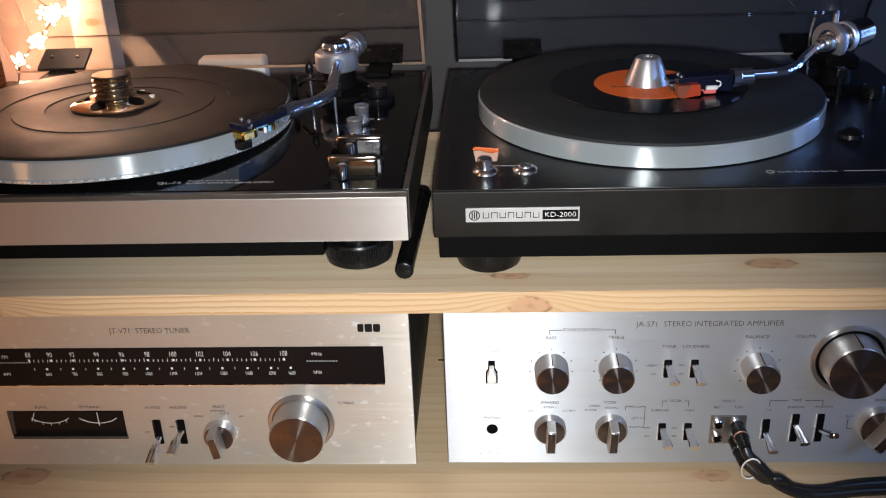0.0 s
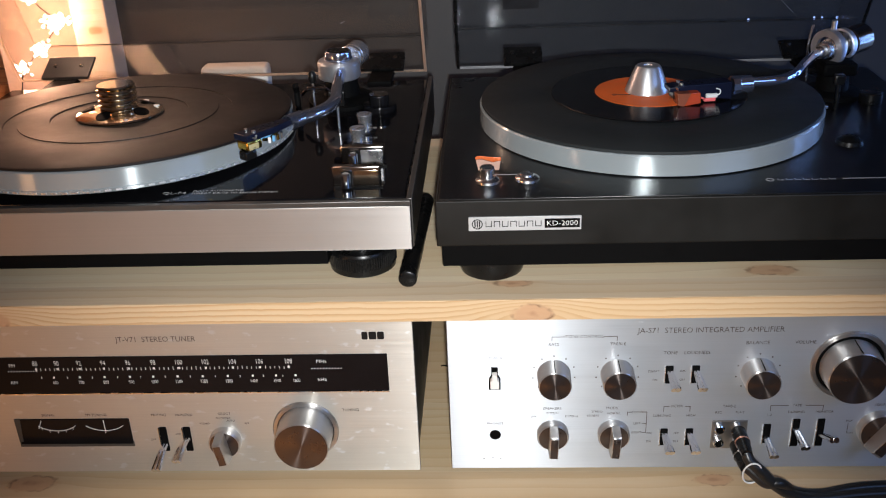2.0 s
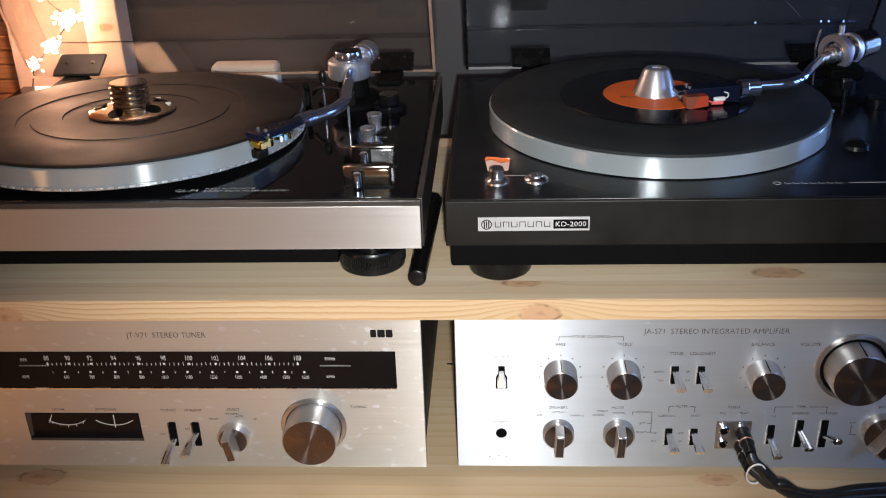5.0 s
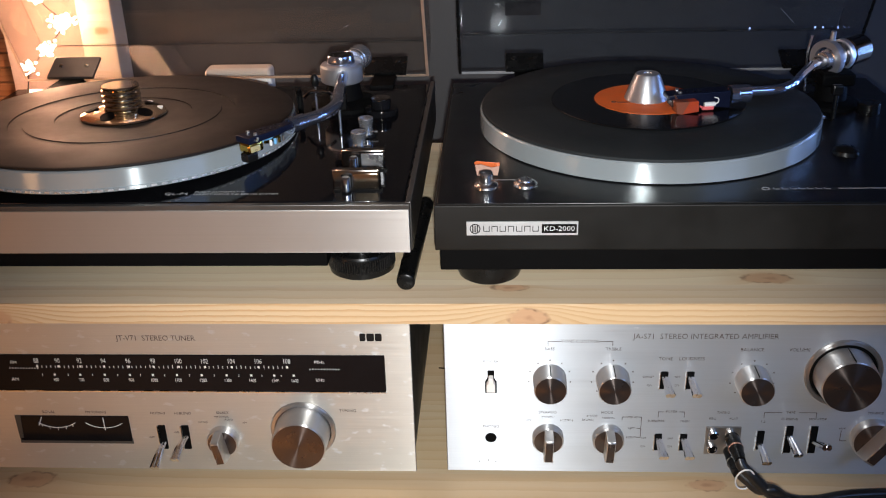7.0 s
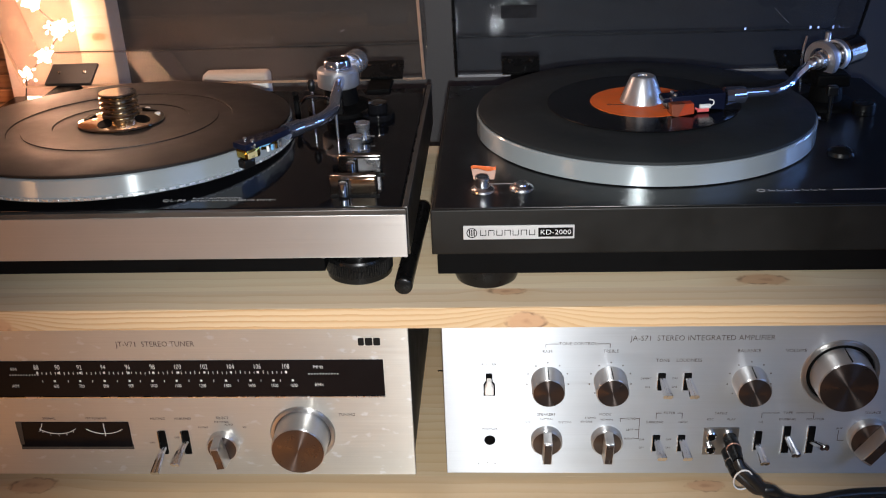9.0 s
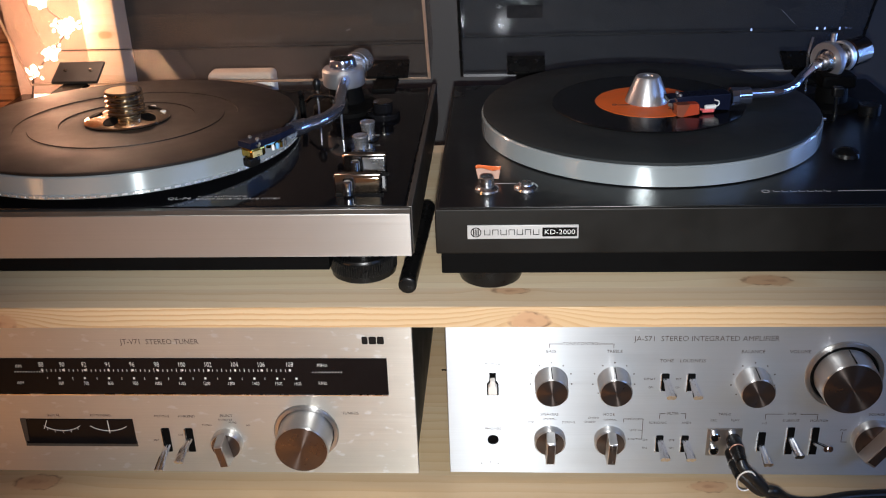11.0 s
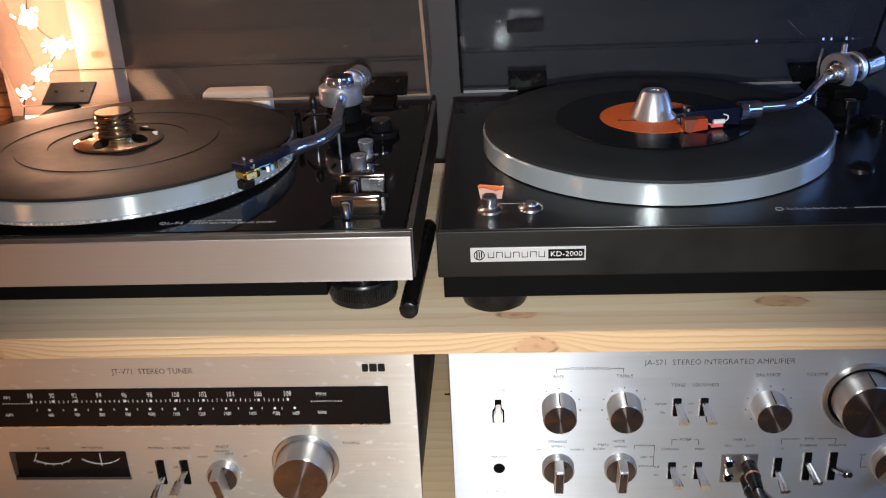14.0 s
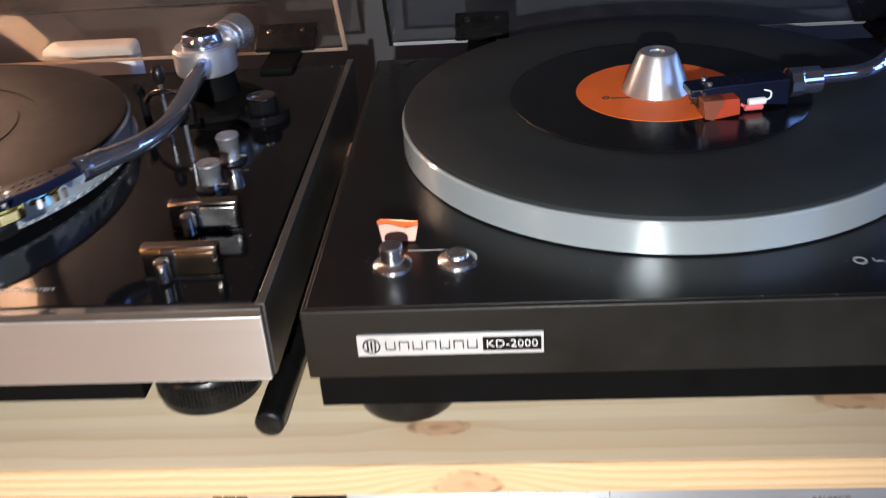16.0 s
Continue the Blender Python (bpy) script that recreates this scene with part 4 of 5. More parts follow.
part("disc", lathe([(0, 0), (0.0914, 0), (0.0921, 0.0006), (0.0914, 0.0013), (0.0512, 0.0013), (0.0508, 0.0010), (0, 0.0010)], (KCX, KCY, KM + 0.0001), "Z", 128), VINYL, rec, "grooved black vinyl")
part("paper_label", lathe([(0.0504, 0), (0.0504, 0.0004), (0, 0.0004)], (KCX, KCY, KM + 0.0012), "Z", 96), ORANGE, rec, "orange paper label")
for x, y, w in ((-0.030, -0.012, 0.012), (0.016, -0.026, 0.014), (-0.016, 0.026, 0.03), (-0.012, 0.031, 0.022)):
    part("label_print", box(KCX + x, KCX + x + w, KCY + y, KCY + y + 0.0018, KM + 0.0016, KM + 0.0018), PAINT_BROWN, rec)
part("label_emblem", lathe([(0.0024, 0), (0.0024, 0.0002), (0.0012, 0.0002), (0.0012, 0)], (KCX - 0.033, KCY - 0.010, KM + 0.0016), "Z", 18, hollow=True), PAINT_BROWN, rec)
single("record_adaptor", lathe([(0, 0), (0.0205, 0), (0.0210, 0.0008), (0.0208, 0.0016), (0.0122, 0.0236), (0.0108, 0.0250), (0.0045, 0.0250), (0.0040, 0.0240), (0, 0.0240)], (KCX - 0.001, KCY, KM + 0.0018), "Z", 64), SATIN, "turned aluminium cone adaptor on the record", "record adaptor")
for x, y, tall in ((0.0157, 0.0140, 0.0135), (0.0485, 0.0170, 0.0065)):
    kb = part("control_button", lathe([(0, 0), (0.0100, 0), (0.0104, 0.001), (0.0100, 0.0030), (0.0080, 0.0045), (0.0062, 0.0050), (0.0060, tall - 0.001), (0.0052, tall), (0, tall)], (x, y, KZ + 0.0005), "Z", 36), STEEL, kt, "chrome control button")
# mirrored pop-up prism; its pink and orange reflections are put in as plain colours
tag = prism([(-0.0095, 0.0), (0.0098, 0.0), (0.0115, 0.0100), (0.0040, 0.0085), (-0.0060, 0.0118), (-0.0118, 0.0112)], -0.0006, 0.0006, "Y", 0.0003)
lean = Matrix.Translation((0.0165, 0.0400, KZ + 0.0012)) @ Matrix.Rotation(radians(-30), 4, "X") @ Matrix.Diagonal((0.92, 1, 0.82, 1))
tag.transform(lean)
tg = part("foil_tag", tag, PEACH, kt, "small pop-up prism behind the button, reflection painted pink")
curl = prism([(-0.0118, 0.0112), (-0.0060, 0.0119), (0.0040, 0.0086), (0.0116, 0.0100), (0.0116, 0.0135), (0.0098, 0.0128), (0.0, 0.0138), (-0.0100, 0.0148), (-0.0122, 0.0135)], -0.0010, 0.0010, "Y", 0.0004)
for v in curl.verts:
    v.co.y -= max(0.0, v.co.z - 0.0095) * 0.5
curl.transform(lean)
part("curled_edge", curl, PRISM_EDGE, tg, "orange reflection painted along the prism's top edge")
pr = bmesh.new()
lathe([(0.0034, 0), (0.0034, 0.0002), (0.0022, 0.0002), (0.0022, 0)], (0.2440, 0.0075, KZ + 0.0006), "Z", 20, pr, hollow=True)
for i in range(7):
    x = 0.2500 + i * 0.0068
    box(x, x + 0.0050, 0.0060, 0.0070, KZ + 0.0006, KZ + 0.0008, 0, 1, pr)
    box(x, x + 0.0011, 0.0060, 0.0092, KZ + 0.0006, KZ + 0.0008, 0, 1, pr)
box(0.302, 0.36, 0.0068, 0.0080, KZ + 0.0006, KZ + 0.0008, 0, 1, pr)
part("button_line", box(0.022, 0.050, 0.0305, 0.0312, KZ + 0.0006, KZ + 0.0008), PAINT_GREY, kt)
part("deck_print", pr, PAINT_GREY, kt)
kh = dust_cover(kt, -0.0190, 0.4270, 0.363, 0.0865, 0.0716, 0.36, SMOKE_DARK, BLACK, EDGE_GREY)
hinge(kt, 0.0349, 0.0790, *kh, BLACK, 0.32, KZ)
hinge(kt, 0.3490, 0.3920, *kh, BLACK, 0.32, KZ)


def lid_scratch(parent, frame_of_lid, u, ends, r):
    h, back, up = frame_of_lid
    pts = [h + Vector((x, 0, 0)) + back * u + up * v for x, v in ends]
    part("scratch", tube(pts, r, 6, 2, smooth=False), PAINT_GREY, parent, "pale scratch in the cover with its glint drawn in")


lid_scratch(kt, kh, 0.0682, ((0.353, 0.034), (0.373, 0.013)), 0.0002)
# bright glint on the lid, drawn as a small cross of pale strokes
for ends in (((0.0225, 0.0485), (0.0233, 0.0495)), ((0.0225, 0.0452), (0.0300, 0.0462)), ((0.0262, 0.0490), (0.0270, 0.0420)), ((0.0285, 0.0200), (0.0290, 0.0150))):
    lid_scratch(kt, kh, 0.0682, ends, 0.0003)
# dull grey rectangle on the inner face of the lid
mark = box(0.0349, 0.0767, 0.0678, 0.0680, 0.0300, 0.0480)
mark.transform(Matrix.Translation(kh[0]) @ Matrix((Vector((1, 0, 0)), kh[1], kh[2])).transposed().to_4x4())
part("sticker_mark", mark, DULL_PATCH, kt, "dull grey rectangle on the cover")
# tonearm
part("arm_base", lathe([(0, 0), (0.030, 0), (0.030, 0.004), (0.027, 0.006), (0.016, 0.007), (0.015, 0.022), (0, 0.022)], (0.3640, 0.2370, KZ), "Z", 40), BLACK_FLAT, kt, "black tonearm base")
part("arm_yoke", box(0.350, 0.384, 0.225, 0.262, 0.105, 0.118, 0.003), BLACK_FLAT, kt)
ring = lathe([(0.0120, 0), (0.0185, 0), (0.0190, 0.001), (0.0190, 0.0065), (0.0180, 0.0075), (0.0135, 0.0075)], (0, 0, 0), "X", 40, hollow=True)
part("bearing_ring", oriented(ring, (0.3560, 0.2440, 0.1290), (0.75, 0.55, 0.05)), SATIN, kt, "steel gimbal ring")
part("bearing_cap", rod((0.3620, 0.2470, 0.1470), 0.0028, 0.010, "Z", 0.0005, 14), STEEL, kt)
part("bearing_core", oriented(lathe([(0, 0), (0.0058, 0), (0.0062, 0.001), (0.0062, 0.008), (0.0085, 0.0085), (0.0085, 0.015), (0.0100, 0.0155), (0.0100, 0.034), (0, 0.034)], (0, 0, 0), "X", 28), (0.346, 0.2365, 0.1275), (0.75, 0.55, 0.05)), STEEL, kt)
part("arm_tube", tube([(0.3560, 0.2440, 0.128), (0.3400, 0.2300, 0.1265), (0.3250, 0.2080, 0.1245), (0.3080, 0.1800, 0.1225), (0.2870, 0.1610, 0.1225), (0.2590, 0.1540, 0.1230)], 0.0045, 16, 8), ARM, kt, "chrome curved arm tube")
counterweight(kt, (0.3740, 0.2570, 0.1297), (0.75, 0.55, 0.05), 0.0145, 0.036, DARK_CHROME)
part("weight_scale_ring", oriented(lathe([(0.0150, 0), (0.0158, 0.0006), (0.0158, 0.0060), (0.0150, 0.0066)], (0, 0, 0), "X", 40, hollow=False), (0.3740, 0.2570, 0.1297), (0.75, 0.55, 0.05)), SATIN, kt, "silver tracking force ring")
part("weight_shaft", oriented(rod((0, 0, 0), 0.0050, 0.02, "X", 0.0005, 16), (0.3620, 0.2482, 0.1292), (0.75, 0.55, 0.05)), DARK_CHROME, kt)
d = Vector((0.262, 0.158, 0.121)) - Vector((0.196, 0.148, 0.121))
collar(kt, (0.2420, 0.1512, 0.1215), d, 0.0082, 0.019)
hs, d, n = headshell(kt, (0.1815, 0.1420, 0.1225), (0.2400, 0.1510, 0.1222), NAVY, 0.0115)
part("cartridge", oriented(box(0.004, 0.026, -0.008, 0.008, -0.0085, -0.0015, 0.001), (0.1815, 0.1420, 0.1225), d), BLACK, kt, "black cartridge")
part("stylus", oriented(prism([(0.0060, -0.0135), (0.0215, -0.0115), (0.0205, -0.0015), (0.0015, -0.0015)], -0.0090, 0.0060, "Y", 0.0006), (0.1880, 0.1340, 0.1235), d), RED_TRANSLUCENT, kt, "translucent red stylus")
# front facet of the same stylus, its shade put in as brown
part("stylus_tip", oriented(prism([(0.0005, -0.0125), (0.0058, -0.0138), (0.0120, -0.0015), (-0.0010, -0.0015)], -0.0094, 0.0060, "Y", 0.0004), (0.1880, 0.1340, 0.1235), d), STYLUS_SHADE, kt, "darker front facet of the red stylus")
part("wire_sleeve", oriented(rod((0.0335, -0.0110, -0.0060), 0.0022, 0.0105, "X", 0.0005, 12), (0.1815, 0.1420, 0.1225), d), PAINT_WHITE, kt, "white wire sleeve")
part("wire_sleeve", oriented(rod((0.0315, -0.0112, -0.0095), 0.0019, 0.0110, "X", 0.0005, 12), (0.1815, 0.1420, 0.1225), d), PINK, kt, "pink wire sleeve")
part("lead_wire", oriented(tube([(0.0430, -0.0110, -0.0060), (0.0465, -0.0112, -0.0045), (0.0465, -0.0110, -0.0010), (0.0430, -0.0095, 0.0000)], 0.0006, 8, 5), (0.1815, 0.1420, 0.1225), d), PAINT_WHITE, kt)
part("lead_wire", oriented(tube([(0.0300, -0.0090, -0.0080), (0.0325, -0.0105, -0.0090)], 0.0009, 8, 3), (0.1815, 0.1420, 0.1225), d), PINK, kt)
part("cueing_lever", tube([(0.3450, 0.2600, 0.092), (0.3430, 0.2600, 0.130), (0.3450, 0.2580, 0.150)], 0.0012, 10, 5), STEEL, kt)
part("arm_rest", tube([(0.3540, 0.1900, KZ), (0.3540, 0.1900, 0.110)], 0.0022, 12, 2, smooth=False), BLACK, kt)
part("rest_clip", box(0.3490, 0.3590, 0.1860, 0.1940, 0.108, 0.118, 0.0015), BLACK, kt)
part("antiskate_knob", rod((0.392, 0.205, KZ), 0.011, 0.012, "Z", 0.001, 28), BLACK, kt)
part("lift_button", lathe([(0, 0), (0.012, 0), (0.011, 0.004), (0.006, 0.007), (0, 0.008)], (0.3340, 0.0900, KZ), "Z", 28), BLACK, kt, "black cueing button")
part("cue_arm", box(0.326, 0.338, 0.164, 0.168, 0.092, 0.095, 0.0006), STEEL, kt)

# ---- silver-fronted direct-drive turntable ----
JX0, JX1, JY, JZ = -0.5360, -0.0465, -0.0170, 0.0830
jt = thing("silver_turntable", (-0.29, 0.15, Z_TOP), "black turntable with silver front, record clamp, cover open", "turntable")
part("chassis", box(JX0, JX1, JY + 0.003, 0.335, 0.0390, 0.0800, 0.0012), BLACK, jt, "black chassis")
part("front_fascia", box(JX0, JX1 - 0.0005, JY, JY + 0.0045, 0.0390, 0.0776, 0.0005), ALU_FRONT, jt, "satin silver front strip")
part("fascia_edge", box(JX0, JX1, JY + 0.0002, JY + 0.006, 0.0778, 0.0822, 0.0006), TRIM_DARK, jt, "dark trim strip")
part("side_trim", prism([(JY + 0.004, 0.0395), (0.334, 0.0395), (0.334, 0.0865), (JY + 0.004, 0.0830)], JX1 - 0.0035, JX1 + 0.0012, "X", 0.0006), TRIM_DARK, jt, "dark grey side trim")
part("top_plate", box(JX0 + 0.004, JX1 - 0.0055, JY + 0.0062, 0.332, 0.0795, JZ, 0.0006), DECK_GLOSS, jt, "glossy black top plate")
part("base", box(JX0 + 0.006, JX1 - 0.072, JY + 0.006, 0.32, 0.0235, 0.0392, 0.001), BLACK_FLAT, jt, "matt black base")
for x in (-0.0940, -0.488):
    for y in (0.022, 0.285):
        ft = part("foot", lathe([(0, 0), (0.0255, 0), (0.0285, 0.002), (0.0290, 0.008), (0.0290, 0.019), (0.0275, 0.0215), (0.020, 0.0218), (0.020, 0.036), (0, 0.036)], (x, y, Z_TOP), "Z", 40), BLACK, jt, "ribbed round foot")
        if y < 0.1 and x > -0.2:
            for i in range(40):
                a = math.pi + math.pi * i / 40
                part("rib", rod((x + 0.0290 * math.cos(a), y + 0.0290 * math.sin(a), Z_TOP + 0.007), 0.0009, 0.012, "Z", 0.0003, 6), BLACK, ft)
JCX, JCY, JM = -0.3390, 0.1555, 0.1070
pl = platter(jt, JCX, JCY, 0.0842, JM - 0.0032, 0.1655, 0.15, "silver platter with strobe dots", True)
mat = part("mat", lathe([(0, 0), (0.1625, 0), (0.1640, 0.0012), (0.1640, 0.0026), (0.1625, 0.0034), (0.1066, 0.0034), (0.1063, 0.0026), (0.0936, 0.0026), (0.0933, 0.0034), (0.0646, 0.0034), (0.0643, 0.0025), (0, 0.0025)], (JCX, JCY, JM - 0.0034), "Z", 128), RUBBER_DARK, jt, "ribbed black rubber mat")
# the sprung platter sits about two degrees low at the back
SAG = radians(-2.1)
pivot = Vector((JCX, JCY, JM)) * UNIT - ORIGIN[jt]
sag = Matrix.Translation(pivot) @ Matrix.Rotation(SAG, 4, "X") @ Matrix.Translation(-pivot)
for ob in [pl, mat] + list(pl.children):
    ob.data.transform(sag)
CLX, CLY, CLZ = JCX, JCY, JM - 0.0006
clamp = thing("record_clamp", (CLX, CLY, CLZ), "polished chrome record clamp with ringed knob", "record clamp")
part("flange", lathe([(0, 0), (0.0405, 0), (0.0414, 0.0012), (0.0405, 0.0026), (0.0290, 0.0066), (0.0190, 0.0078), (0, 0.0078)], (CLX, CLY, CLZ), "Z", 64), WARM_CHROME, clamp, "chrome flange with holes")
for i in range(5):
    a = radians(-100 + 72 * i)
    h = lathe([(0, 0), (0.0072, 0), (0.0072, 0.0005), (0, 0.0005)], (0, 0, 0), "Z", 24)
    h.transform(Matrix.Translation((CLX + 0.0298 * math.cos(a), CLY + 0.0298 * math.sin(a), CLZ + 0.0062)) @ Matrix.Rotation(a, 4, "Z") @ Matrix.Rotation(radians(19), 4, "Y"))
    part("hole", h, BLACK_FLAT, clamp)
for a in (18, 62):
    a = radians(a)
    q = lathe([(0, 0), (0.0030, 0), (0.0027, 0.0014), (0, 0.0018)], (CLX + 0.0345 * math.cos(a), CLY + 0.0345 * math.sin(a), CLZ + 0.0044), "Z", 14)
    part("felt_pad", q, PAINT_WHITE, clamp, "small white pad")
prof = [(0, 0)]
for i in range(4):
    z = i * 0.0050
    prof += [(0.0150, z), (0.0182, z + 0.0008), (0.0187, z + 0.0020), (0.0182, z + 0.0032), (0.0150, z + 0.0040)]
prof += [(0.0176, 0.0200), (0.0180, 0.0214), (0.0172, 0.0224), (0, 0.0226)]
part("ringed_knob", lathe(prof, (CLX, CLY, CLZ + 0.0076), "Z", 56), WARM_CHROME, clamp, "ringed chrome knob")
clamp.rotation_euler.x = SAG
jh = dust_cover(jt, -0.5350, -0.0540, 0.363, 0.0845, 0.064, 0.36, SMOKE, EDGE_BEIGE, EDGE_BEIGE)
hinge(jt, -0.1300, -0.0800, *jh, BLACK, 0.318, JZ)
hinge(jt, -0.5070, -0.4510, *jh, TRIM_DARK, 0.318, JZ, 0.034)
lid_scratch(jt, jh, 0.0606, ((-0.157, 0.0246), (-0.151, 0.0275)), 0.0004)
lid_scratch(jt, jh, 0.0606, ((-0.2400, 0.0160), (-0.2392, 0.0190)), 0.0004)
# controls
for y, x0, x1 in ((0.0130, -0.1130, -0.0730), (0.0620, -0.1130, -0.0740)):
    fr = part("slider_panel", box(x0, x1, y, y + 0.008, JZ, JZ + 0.0180, 0.0012), DARK_CHROME, jt, "dark chrome slider block with mirror face")
    part("slider_slot", box(x0 + 0.0075, x0 + 0.0165, y - 0.0006, y + 0.004, JZ + 0.0015, JZ + 0.0140, 0.0006), BLACK_FLAT, fr)
    # front block: the warm reflection is put into the face as a bronze tint
    part("slider_face", box(x0 + 0.0180, x1 - 0.0016, y - 0.0006, y + 0.004, JZ + 0.0020, JZ + 0.0150, 0.0006), STEEL if y > 0.05 else WARM_MIRROR, fr)
    part("slider_grip", rod((x0 + 0.0120, y - 0.0045, JZ + 0.0005), 0.0040, 0.0135, "Z", 0.0012, 24), CHROME, fr, "chrome slider pin")
    part("rail", box(x0 + 0.001, x1 + 0.002, y - 0.0022, y - 0.0008, JZ, JZ + 0.0016), BLACK, fr)
for x, y, t in ((-0.1035, 0.1150, 0.0180), (-0.1020, 0.1560, 0.0180)):
    ps = part("selector_post", lathe([(0, 0), (0.0070, 0), (0.0062, t * 0.3), (0.0064, t * 0.6), (0.0076, t - 0.001), (0.0070, t), (0, t)], (x, y, JZ), "Z", 28), POLISHED, jt, "polished metal selector post")
    part("post_foot", lathe([(0, 0), (0.0105, 0), (0.0095, 0.002), (0, 0.002)], (x, y, JZ), "Z", 28), BLACK, ps)
    part("post_pin", tube([(x + 0.004, y - 0.004, JZ + 0.005), (x + 0.0115, y - 0.004, JZ + 0.005)], 0.0008, 8, 2, smooth=False), STEEL, ps)
ak = part("antiskate_dial", lathe([(0, 0), (0.0175, 0), (0.0180, 0.003), (0.0170, 0.006), (0.0105, 0.0065), (0.0105, 0.0150), (0.0098, 0.0158), (0, 0.0158)], (-0.0950, 0.2260, JZ), "Z", 40), DIAL, jt, "black antiskating dial with glossy cap")
part("dial_cap", lathe([(0.0100, 0), (0.0100, 0.0012), (0.0085, 0.0016), (0, 0.0016)], (-0.0950, 0.2260, JZ + 0.0156), "Z", 32), DARK_CHROME, ak)
part("arm_base", lathe([(0, 0), (0.036, 0), (0.036, 0.004), (0.031, 0.007), (0.019, 0.009), (0.0165, 0.028), (0, 0.028)], (-0.1370, 0.2560, JZ), "Z", 48), BLACK_FLAT, jt, "black tonearm base")
part("bearing_housing", lathe([(0, 0), (0.0205, 0), (0.0218, 0.0010), (0.0222, 0.0020), (0.0222, 0.0165), (0.0205, 0.0190), (0.0145, 0.0198), (0, 0.0198)], (-0.1385, 0.2560, 0.1095), "Z", 56), SATIN, jt, "chrome bearing housing")
part("housing_band", lathe([(0.0150, 0), (0.0150, 0.0022), (0.0144, 0.0024)], (-0.1385, 0.2560, 0.1290), "Z", 48), BLACK, jt)
part("bearing_cap", lathe([(0.0150, 0), (0.0152, 0.0010), (0.0134, 0.0078), (0.0124, 0.0085), (0.0116, 0.0080), (0, 0.0076)], (-0.1385, 0.2560, 0.1296), "Z", 48), ARM, jt, "bright bearing cap")
part("cap_inlay", lathe([(0.0118, 0), (0.0118, 0.0010), (0, 0.0013)], (-0.1385, 0.2560, 0.1370), "Z", 40), BLACK, jt, "black cap inlay")
part("arm_tube", tube([(-0.1345, 0.2400, 0.1200), (-0.1315, 0.2050, 0.1215), (-0.1275, 0.1650, 0.1230), (-0.1240, 0.1200, 0.1245), (-0.1310, 0.0890, 0.1255), (-0.1455, 0.0685, 0.1260)], 0.0058, 16, 8), ARM, jt, "chrome curved arm tube")
counterweight(jt, (-0.1290, 0.2740, 0.1250), (0.24, 0.96, 0.03), 0.0128, 0.026, POLISHED)
d = Vector((-0.150, 0.070, 0.126)) - Vector((-0.180, 0.026, 0.126))
collar(jt, (-0.1550, 0.0555, 0.1258), d, 0.0068, 0.018)
hs, d, n = headshell(jt, (-0.1860, 0.0140, 0.1265), (-0.1545, 0.0560, 0.1258), NAVY)
part("cartridge", oriented(box(0.001, 0.017, -0.0072, 0.0072, -0.0105, -0.0015, 0.0022), (-0.1860, 0.0140, 0.1265), d), GOLD, jt, "gold coloured cartridge")
for i, mm in enumerate((PAINT_WHITE, SKY, GOLD, PLATE)):
    part("wire_clip", oriented(rod((0.0245 + i * 0.0050, -0.0070 + i * 0.0004, -0.0085), 0.0013, 0.0050, "Z", 0.0004, 12), (-0.1860, 0.0140, 0.1265), d), mm, jt, "coloured wire clip")
part("cartridge_face", oriented(box(0.0020, 0.0120, -0.0082, -0.0070, -0.0090, -0.0040, 0.0005), (-0.1860, 0.0140, 0.1265), d), PALE_GOLD, jt, "pale gold cartridge facet")
part("stylus_guard", oriented(box(0.000, 0.012, -0.005, 0.005, -0.0185, -0.0106, 0.0018), (-0.1860, 0.0140, 0.1265), d), BLACK, jt)
for i, mm in enumerate((PAINT_WHITE, SKY, GOLD)):
    part("lead_wire", oriented(tube([(0.022, 0.004 - i * 0.003, -0.006), (0.030, 0.007 - i * 0.004, -0.007), (0.040, 0.003 - i * 0.002, -0.003)], 0.0013, 8, 5), (-0.1860, 0.0140, 0.1265), d), mm, jt)
part("lift_post", tube([(-0.1600, 0.2150, JZ), (-0.1600, 0.2150, 0.1160)], 0.0012, 12, 2, smooth=False), STEEL, jt)
part("lift_knob", lathe([(0, 0), (0.0030, 0.001), (0.0044, 0.005), (0.0040, 0.010), (0.0022, 0.013), (0, 0.0134)], (-0.1600, 0.2150, 0.1150), "Z", 18), BLACK, jt, "small black knob")
part("lift_arc", tube([(-0.1720, 0.2130, 0.1040), (-0.1640, 0.2100, 0.1110), (-0.1500, 0.2080, 0.1120), (-0.1420, 0.2120, 0.1080)], 0.0018, 10, 6), DARK_CHROME, jt)
part("arm_rest_post", rod((-0.1270, 0.1560, JZ), 0.0014, 0.028, "Z", 0.0006, 14), STEEL, jt)
part("rest_clip", prism([(-0.1345, 0.110), (-0.1195, 0.110), (-0.1195, 0.124), (-0.1215, 0.124), (-0.1225, 0.1140), (-0.1315, 0.1140), (-0.1325, 0.124), (-0.1345, 0.124)], 0.152, 0.160, "Y", 0.0006), BLACK, jt)
part("cueing_lever", tube([(-0.1800, 0.2300, JZ), (-0.1800, 0.2280, 0.104), (-0.1790, 0.2200, 0.112)], 0.0030, 10, 5), BLACK, jt)
writing("QL-F4", (-0.2560, 0.0065, JZ + 0.0003), 0.0050, PAINT_GREY, jt, True, "LEFT", 1.1)
writing("FULLY AUTOMATIC", (-0.2310, 0.0105, JZ + 0.0003), 0.0026, PAINT_GREY, jt, True, "LEFT", 1.3)
writing("DIRECT DRIVE TO SERVO SYSTEM", (-0.2310, 0.0052, JZ + 0.0003), 0.0026, PAINT_GREY, jt, True, "LEFT", 1.3)
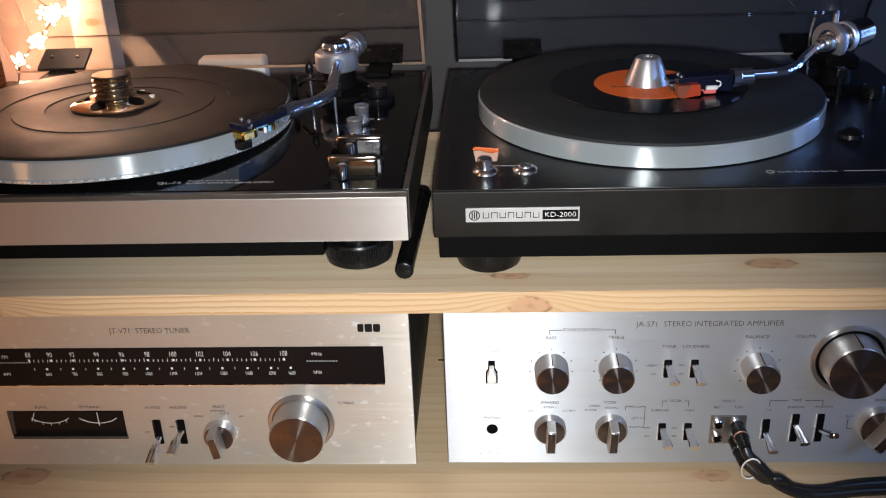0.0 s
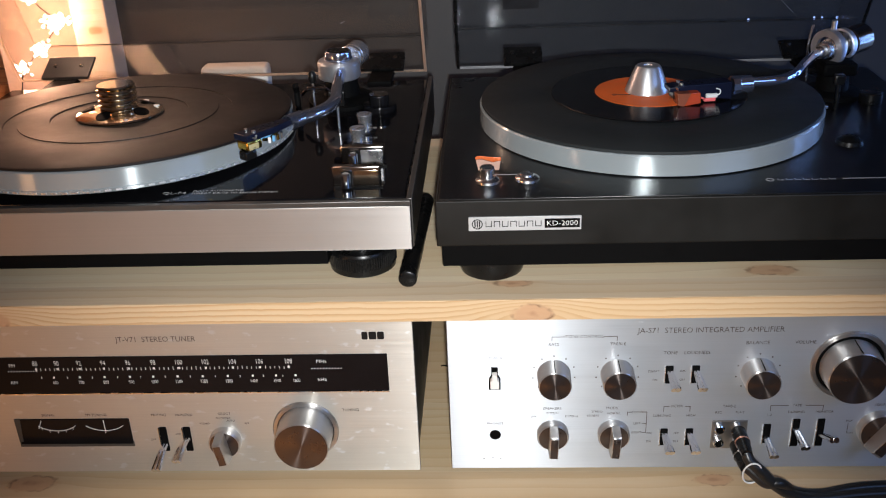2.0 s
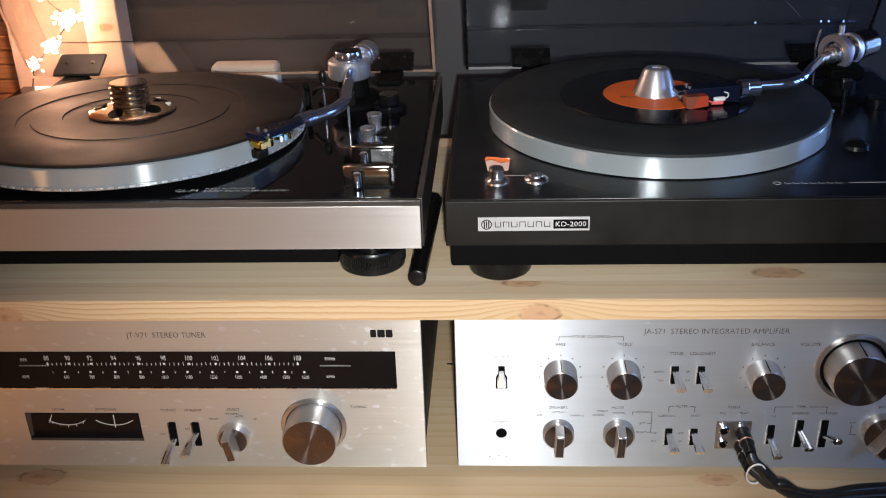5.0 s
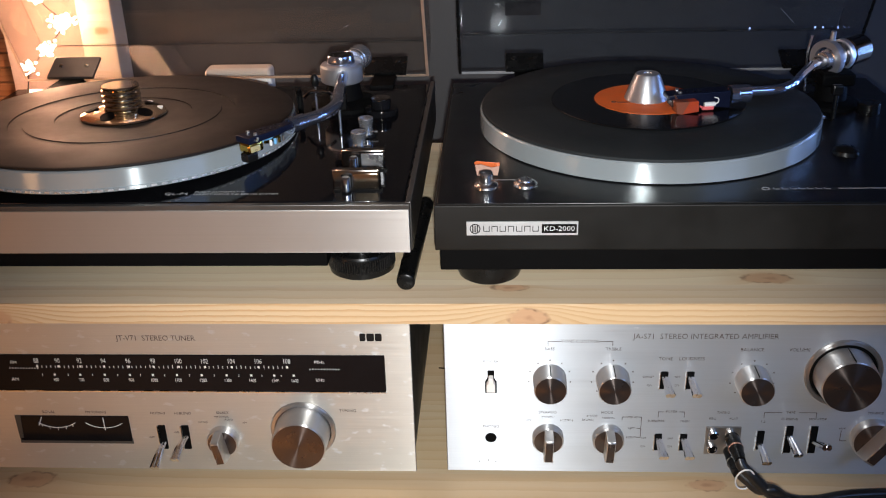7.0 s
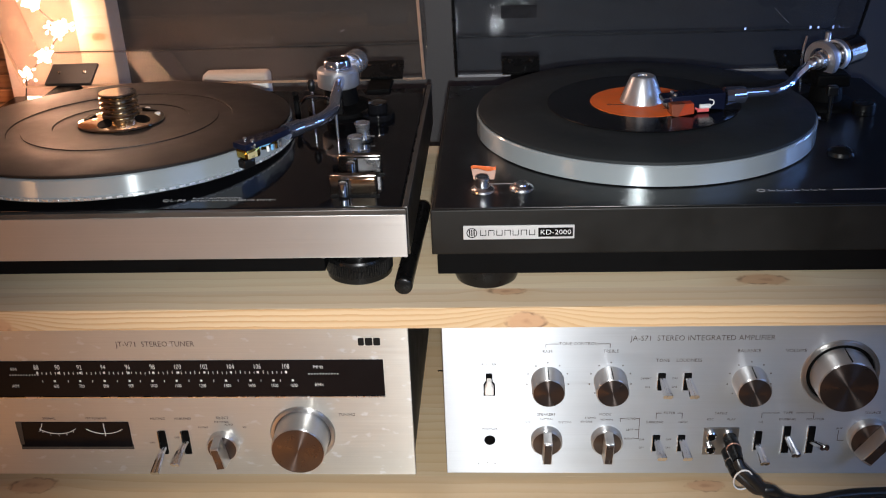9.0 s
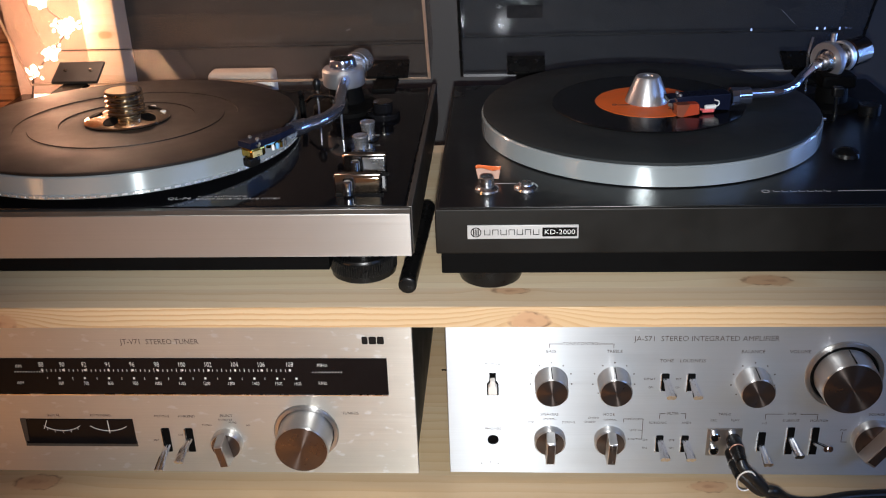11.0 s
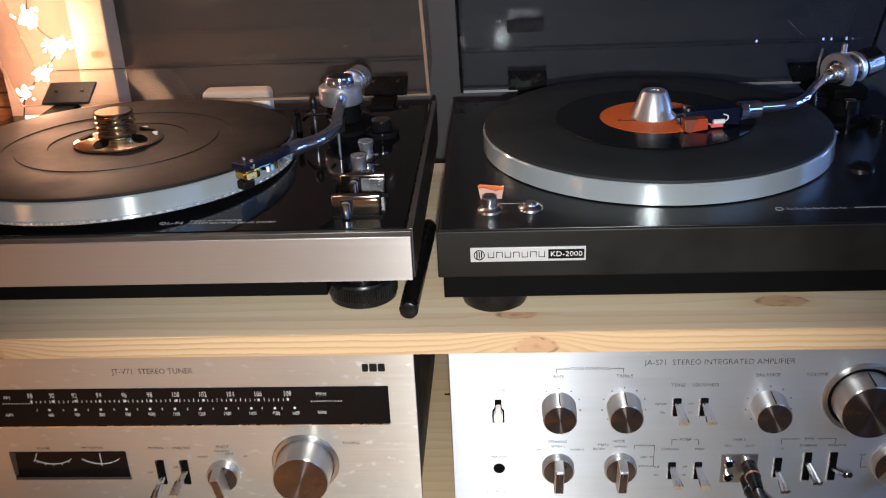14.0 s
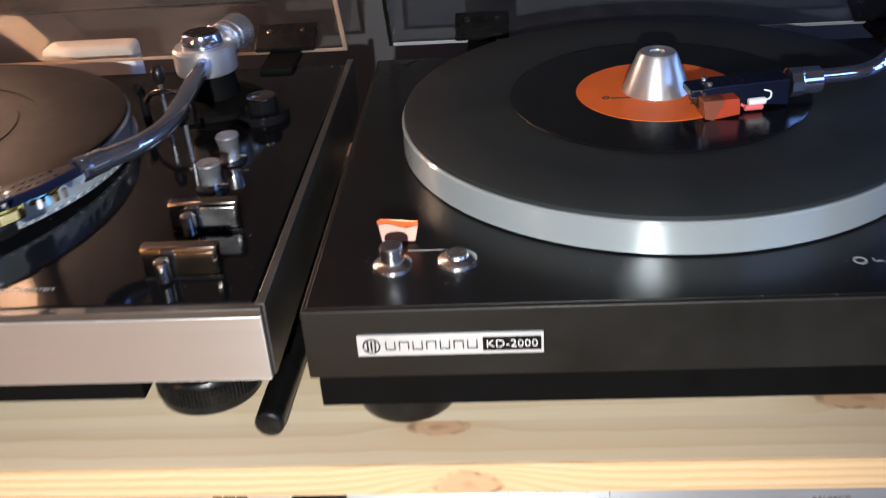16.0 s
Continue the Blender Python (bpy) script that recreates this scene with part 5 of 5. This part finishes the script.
# rubber rod that lies between the decks
rodl = thing("black_rubber_rod", (-0.05, 0.06, Z_TOP), "black rounded rubber rod lying between the turntables", "rod")
b = tube([(-0.0460, 0.1450, 0.014), (-0.0490, 0.0600, 0.014), (-0.0512, 0.0000, 0.014), (-0.0516, -0.0150, 0.014), (-0.0517, -0.0210, 0.014), (-0.0518, -0.0235, 0.014)], lambda s: 0.0078 * (1 if s < 0.80 else math.sqrt(max(0.05, 1 - ((s - 0.80) / 0.2) ** 2))), 20, 6)
part("rod_body", b, BLACK, rodl)

# ---- behind the turntables ----
ad = thing("white_power_adaptor", (-0.29, 0.40, Z_TOP), "white plastic power box behind the turntable", "power adaptor")
part("body", box(-0.3285, -0.2475, 0.392, 0.420, Z_TOP - 0.10, 0.0875, 0.006, 4), WHITE, ad)
part("lid_seam", box(-0.3240, -0.2550, 0.3912, 0.3925, 0.0600, 0.0606), PAINT_GREY, ad)
single("timber_post", box(-0.5320, -0.4850, 0.530, 0.5735, -1.0, 1.5, 0.002), POST, "pale square pine post lit warm", "post", "structure")
slw = thing("slat_wall", (-0.9, 0.66, -1.0), "reddish brown horizontal wooden slats", "wall", kind="structure")
for i in range(34):
    z = -0.20 + i * 0.0225
    part("slat", box(-1.6, -0.45, 0.655, 0.675, z, z + 0.0212, 0.002, 1), SLAT, slw)
single("wall_behind_slats", box(-1.65, -0.40, 0.676, 0.72, -1.0, 1.5), ROOM, "plain wall behind the slats", "wall", "structure")
bk = single("tan_board", box(-0.690, -0.530, 0.630, 0.640, -1.0, 0.5, 0.001), TAN, "tan board behind the string lights", "board")
sl = thing("string_light", (-0.60, 0.55, 0.0), "warm string lights with clear flame bulbs", "string light")
wire = [(-0.622, 0.512, -0.01), (-0.606, 0.506, 0.040), (-0.597, 0.503, 0.062), (-0.570, 0.503, 0.088), (-0.541, 0.503, 0.122), (-0.562, 0.506, 0.145), (-0.572, 0.506, 0.170), (-0.566, 0.507, 0.20), (-0.559, 0.508, 0.235), (-0.57, 0.51, 0.31)]
part("wire", tube(wire, 0.0008, 8, 8), CABLE, sl)
fairy = random.Random(4)
for x, y, z, count, spread in ((-0.5964, 0.500, 0.064, 6, 0.014), (-0.5693, 0.500, 0.089, 9, 0.018), (-0.5393, 0.500, 0.123, 12, 0.024), (-0.5715, 0.502, 0.160, 12, 0.024), (-0.559, 0.504, 0.230, 8, 0.02)):
    # packed so densely that each cluster burns out into one glow
    for i in range(count * 6):
        p = Vector((x, y, z)) + Vector((fairy.gauss(0, spread * 0.26), fairy.gauss(0, 0.006), fairy.gauss(0, spread * 0.24)))
        rr = fairy.uniform(0.0007, 0.0023)
        b = lathe([(0, -rr), (rr * 0.8, -rr * 0.5), (rr, rr * 0.3), (rr * 0.6, rr * 1.3), (0, rr * 2.2)], (0, 0, 0), "Z", 10)
        b.transform(Matrix.Translation(p) @ Matrix.Rotation(fairy.gauss(0, 0.7), 4, "Y"))
        part("bulb", b, BULB, sl, "glowing warm bulb")
# blue reflections in the cover, made as glowing marks on the wall
blue_glints = thing("indicator_led_row", (0.448, 0.574, 0.085), "small blue reflections, set as glowing marks on the wall", "indicator light")
for x, tall in ((0.3623, 0.0020), (0.4481, 0.0021), (0.4583, 0.0018), (0.4778, 0.0020)):
    part("led", box(x - tall * 0.6, x + tall * 0.6, 0.5728, 0.5742, 0.0850 - tall, 0.0850 + tall, 0.0006), BLUE_GLINT, blue_glints)
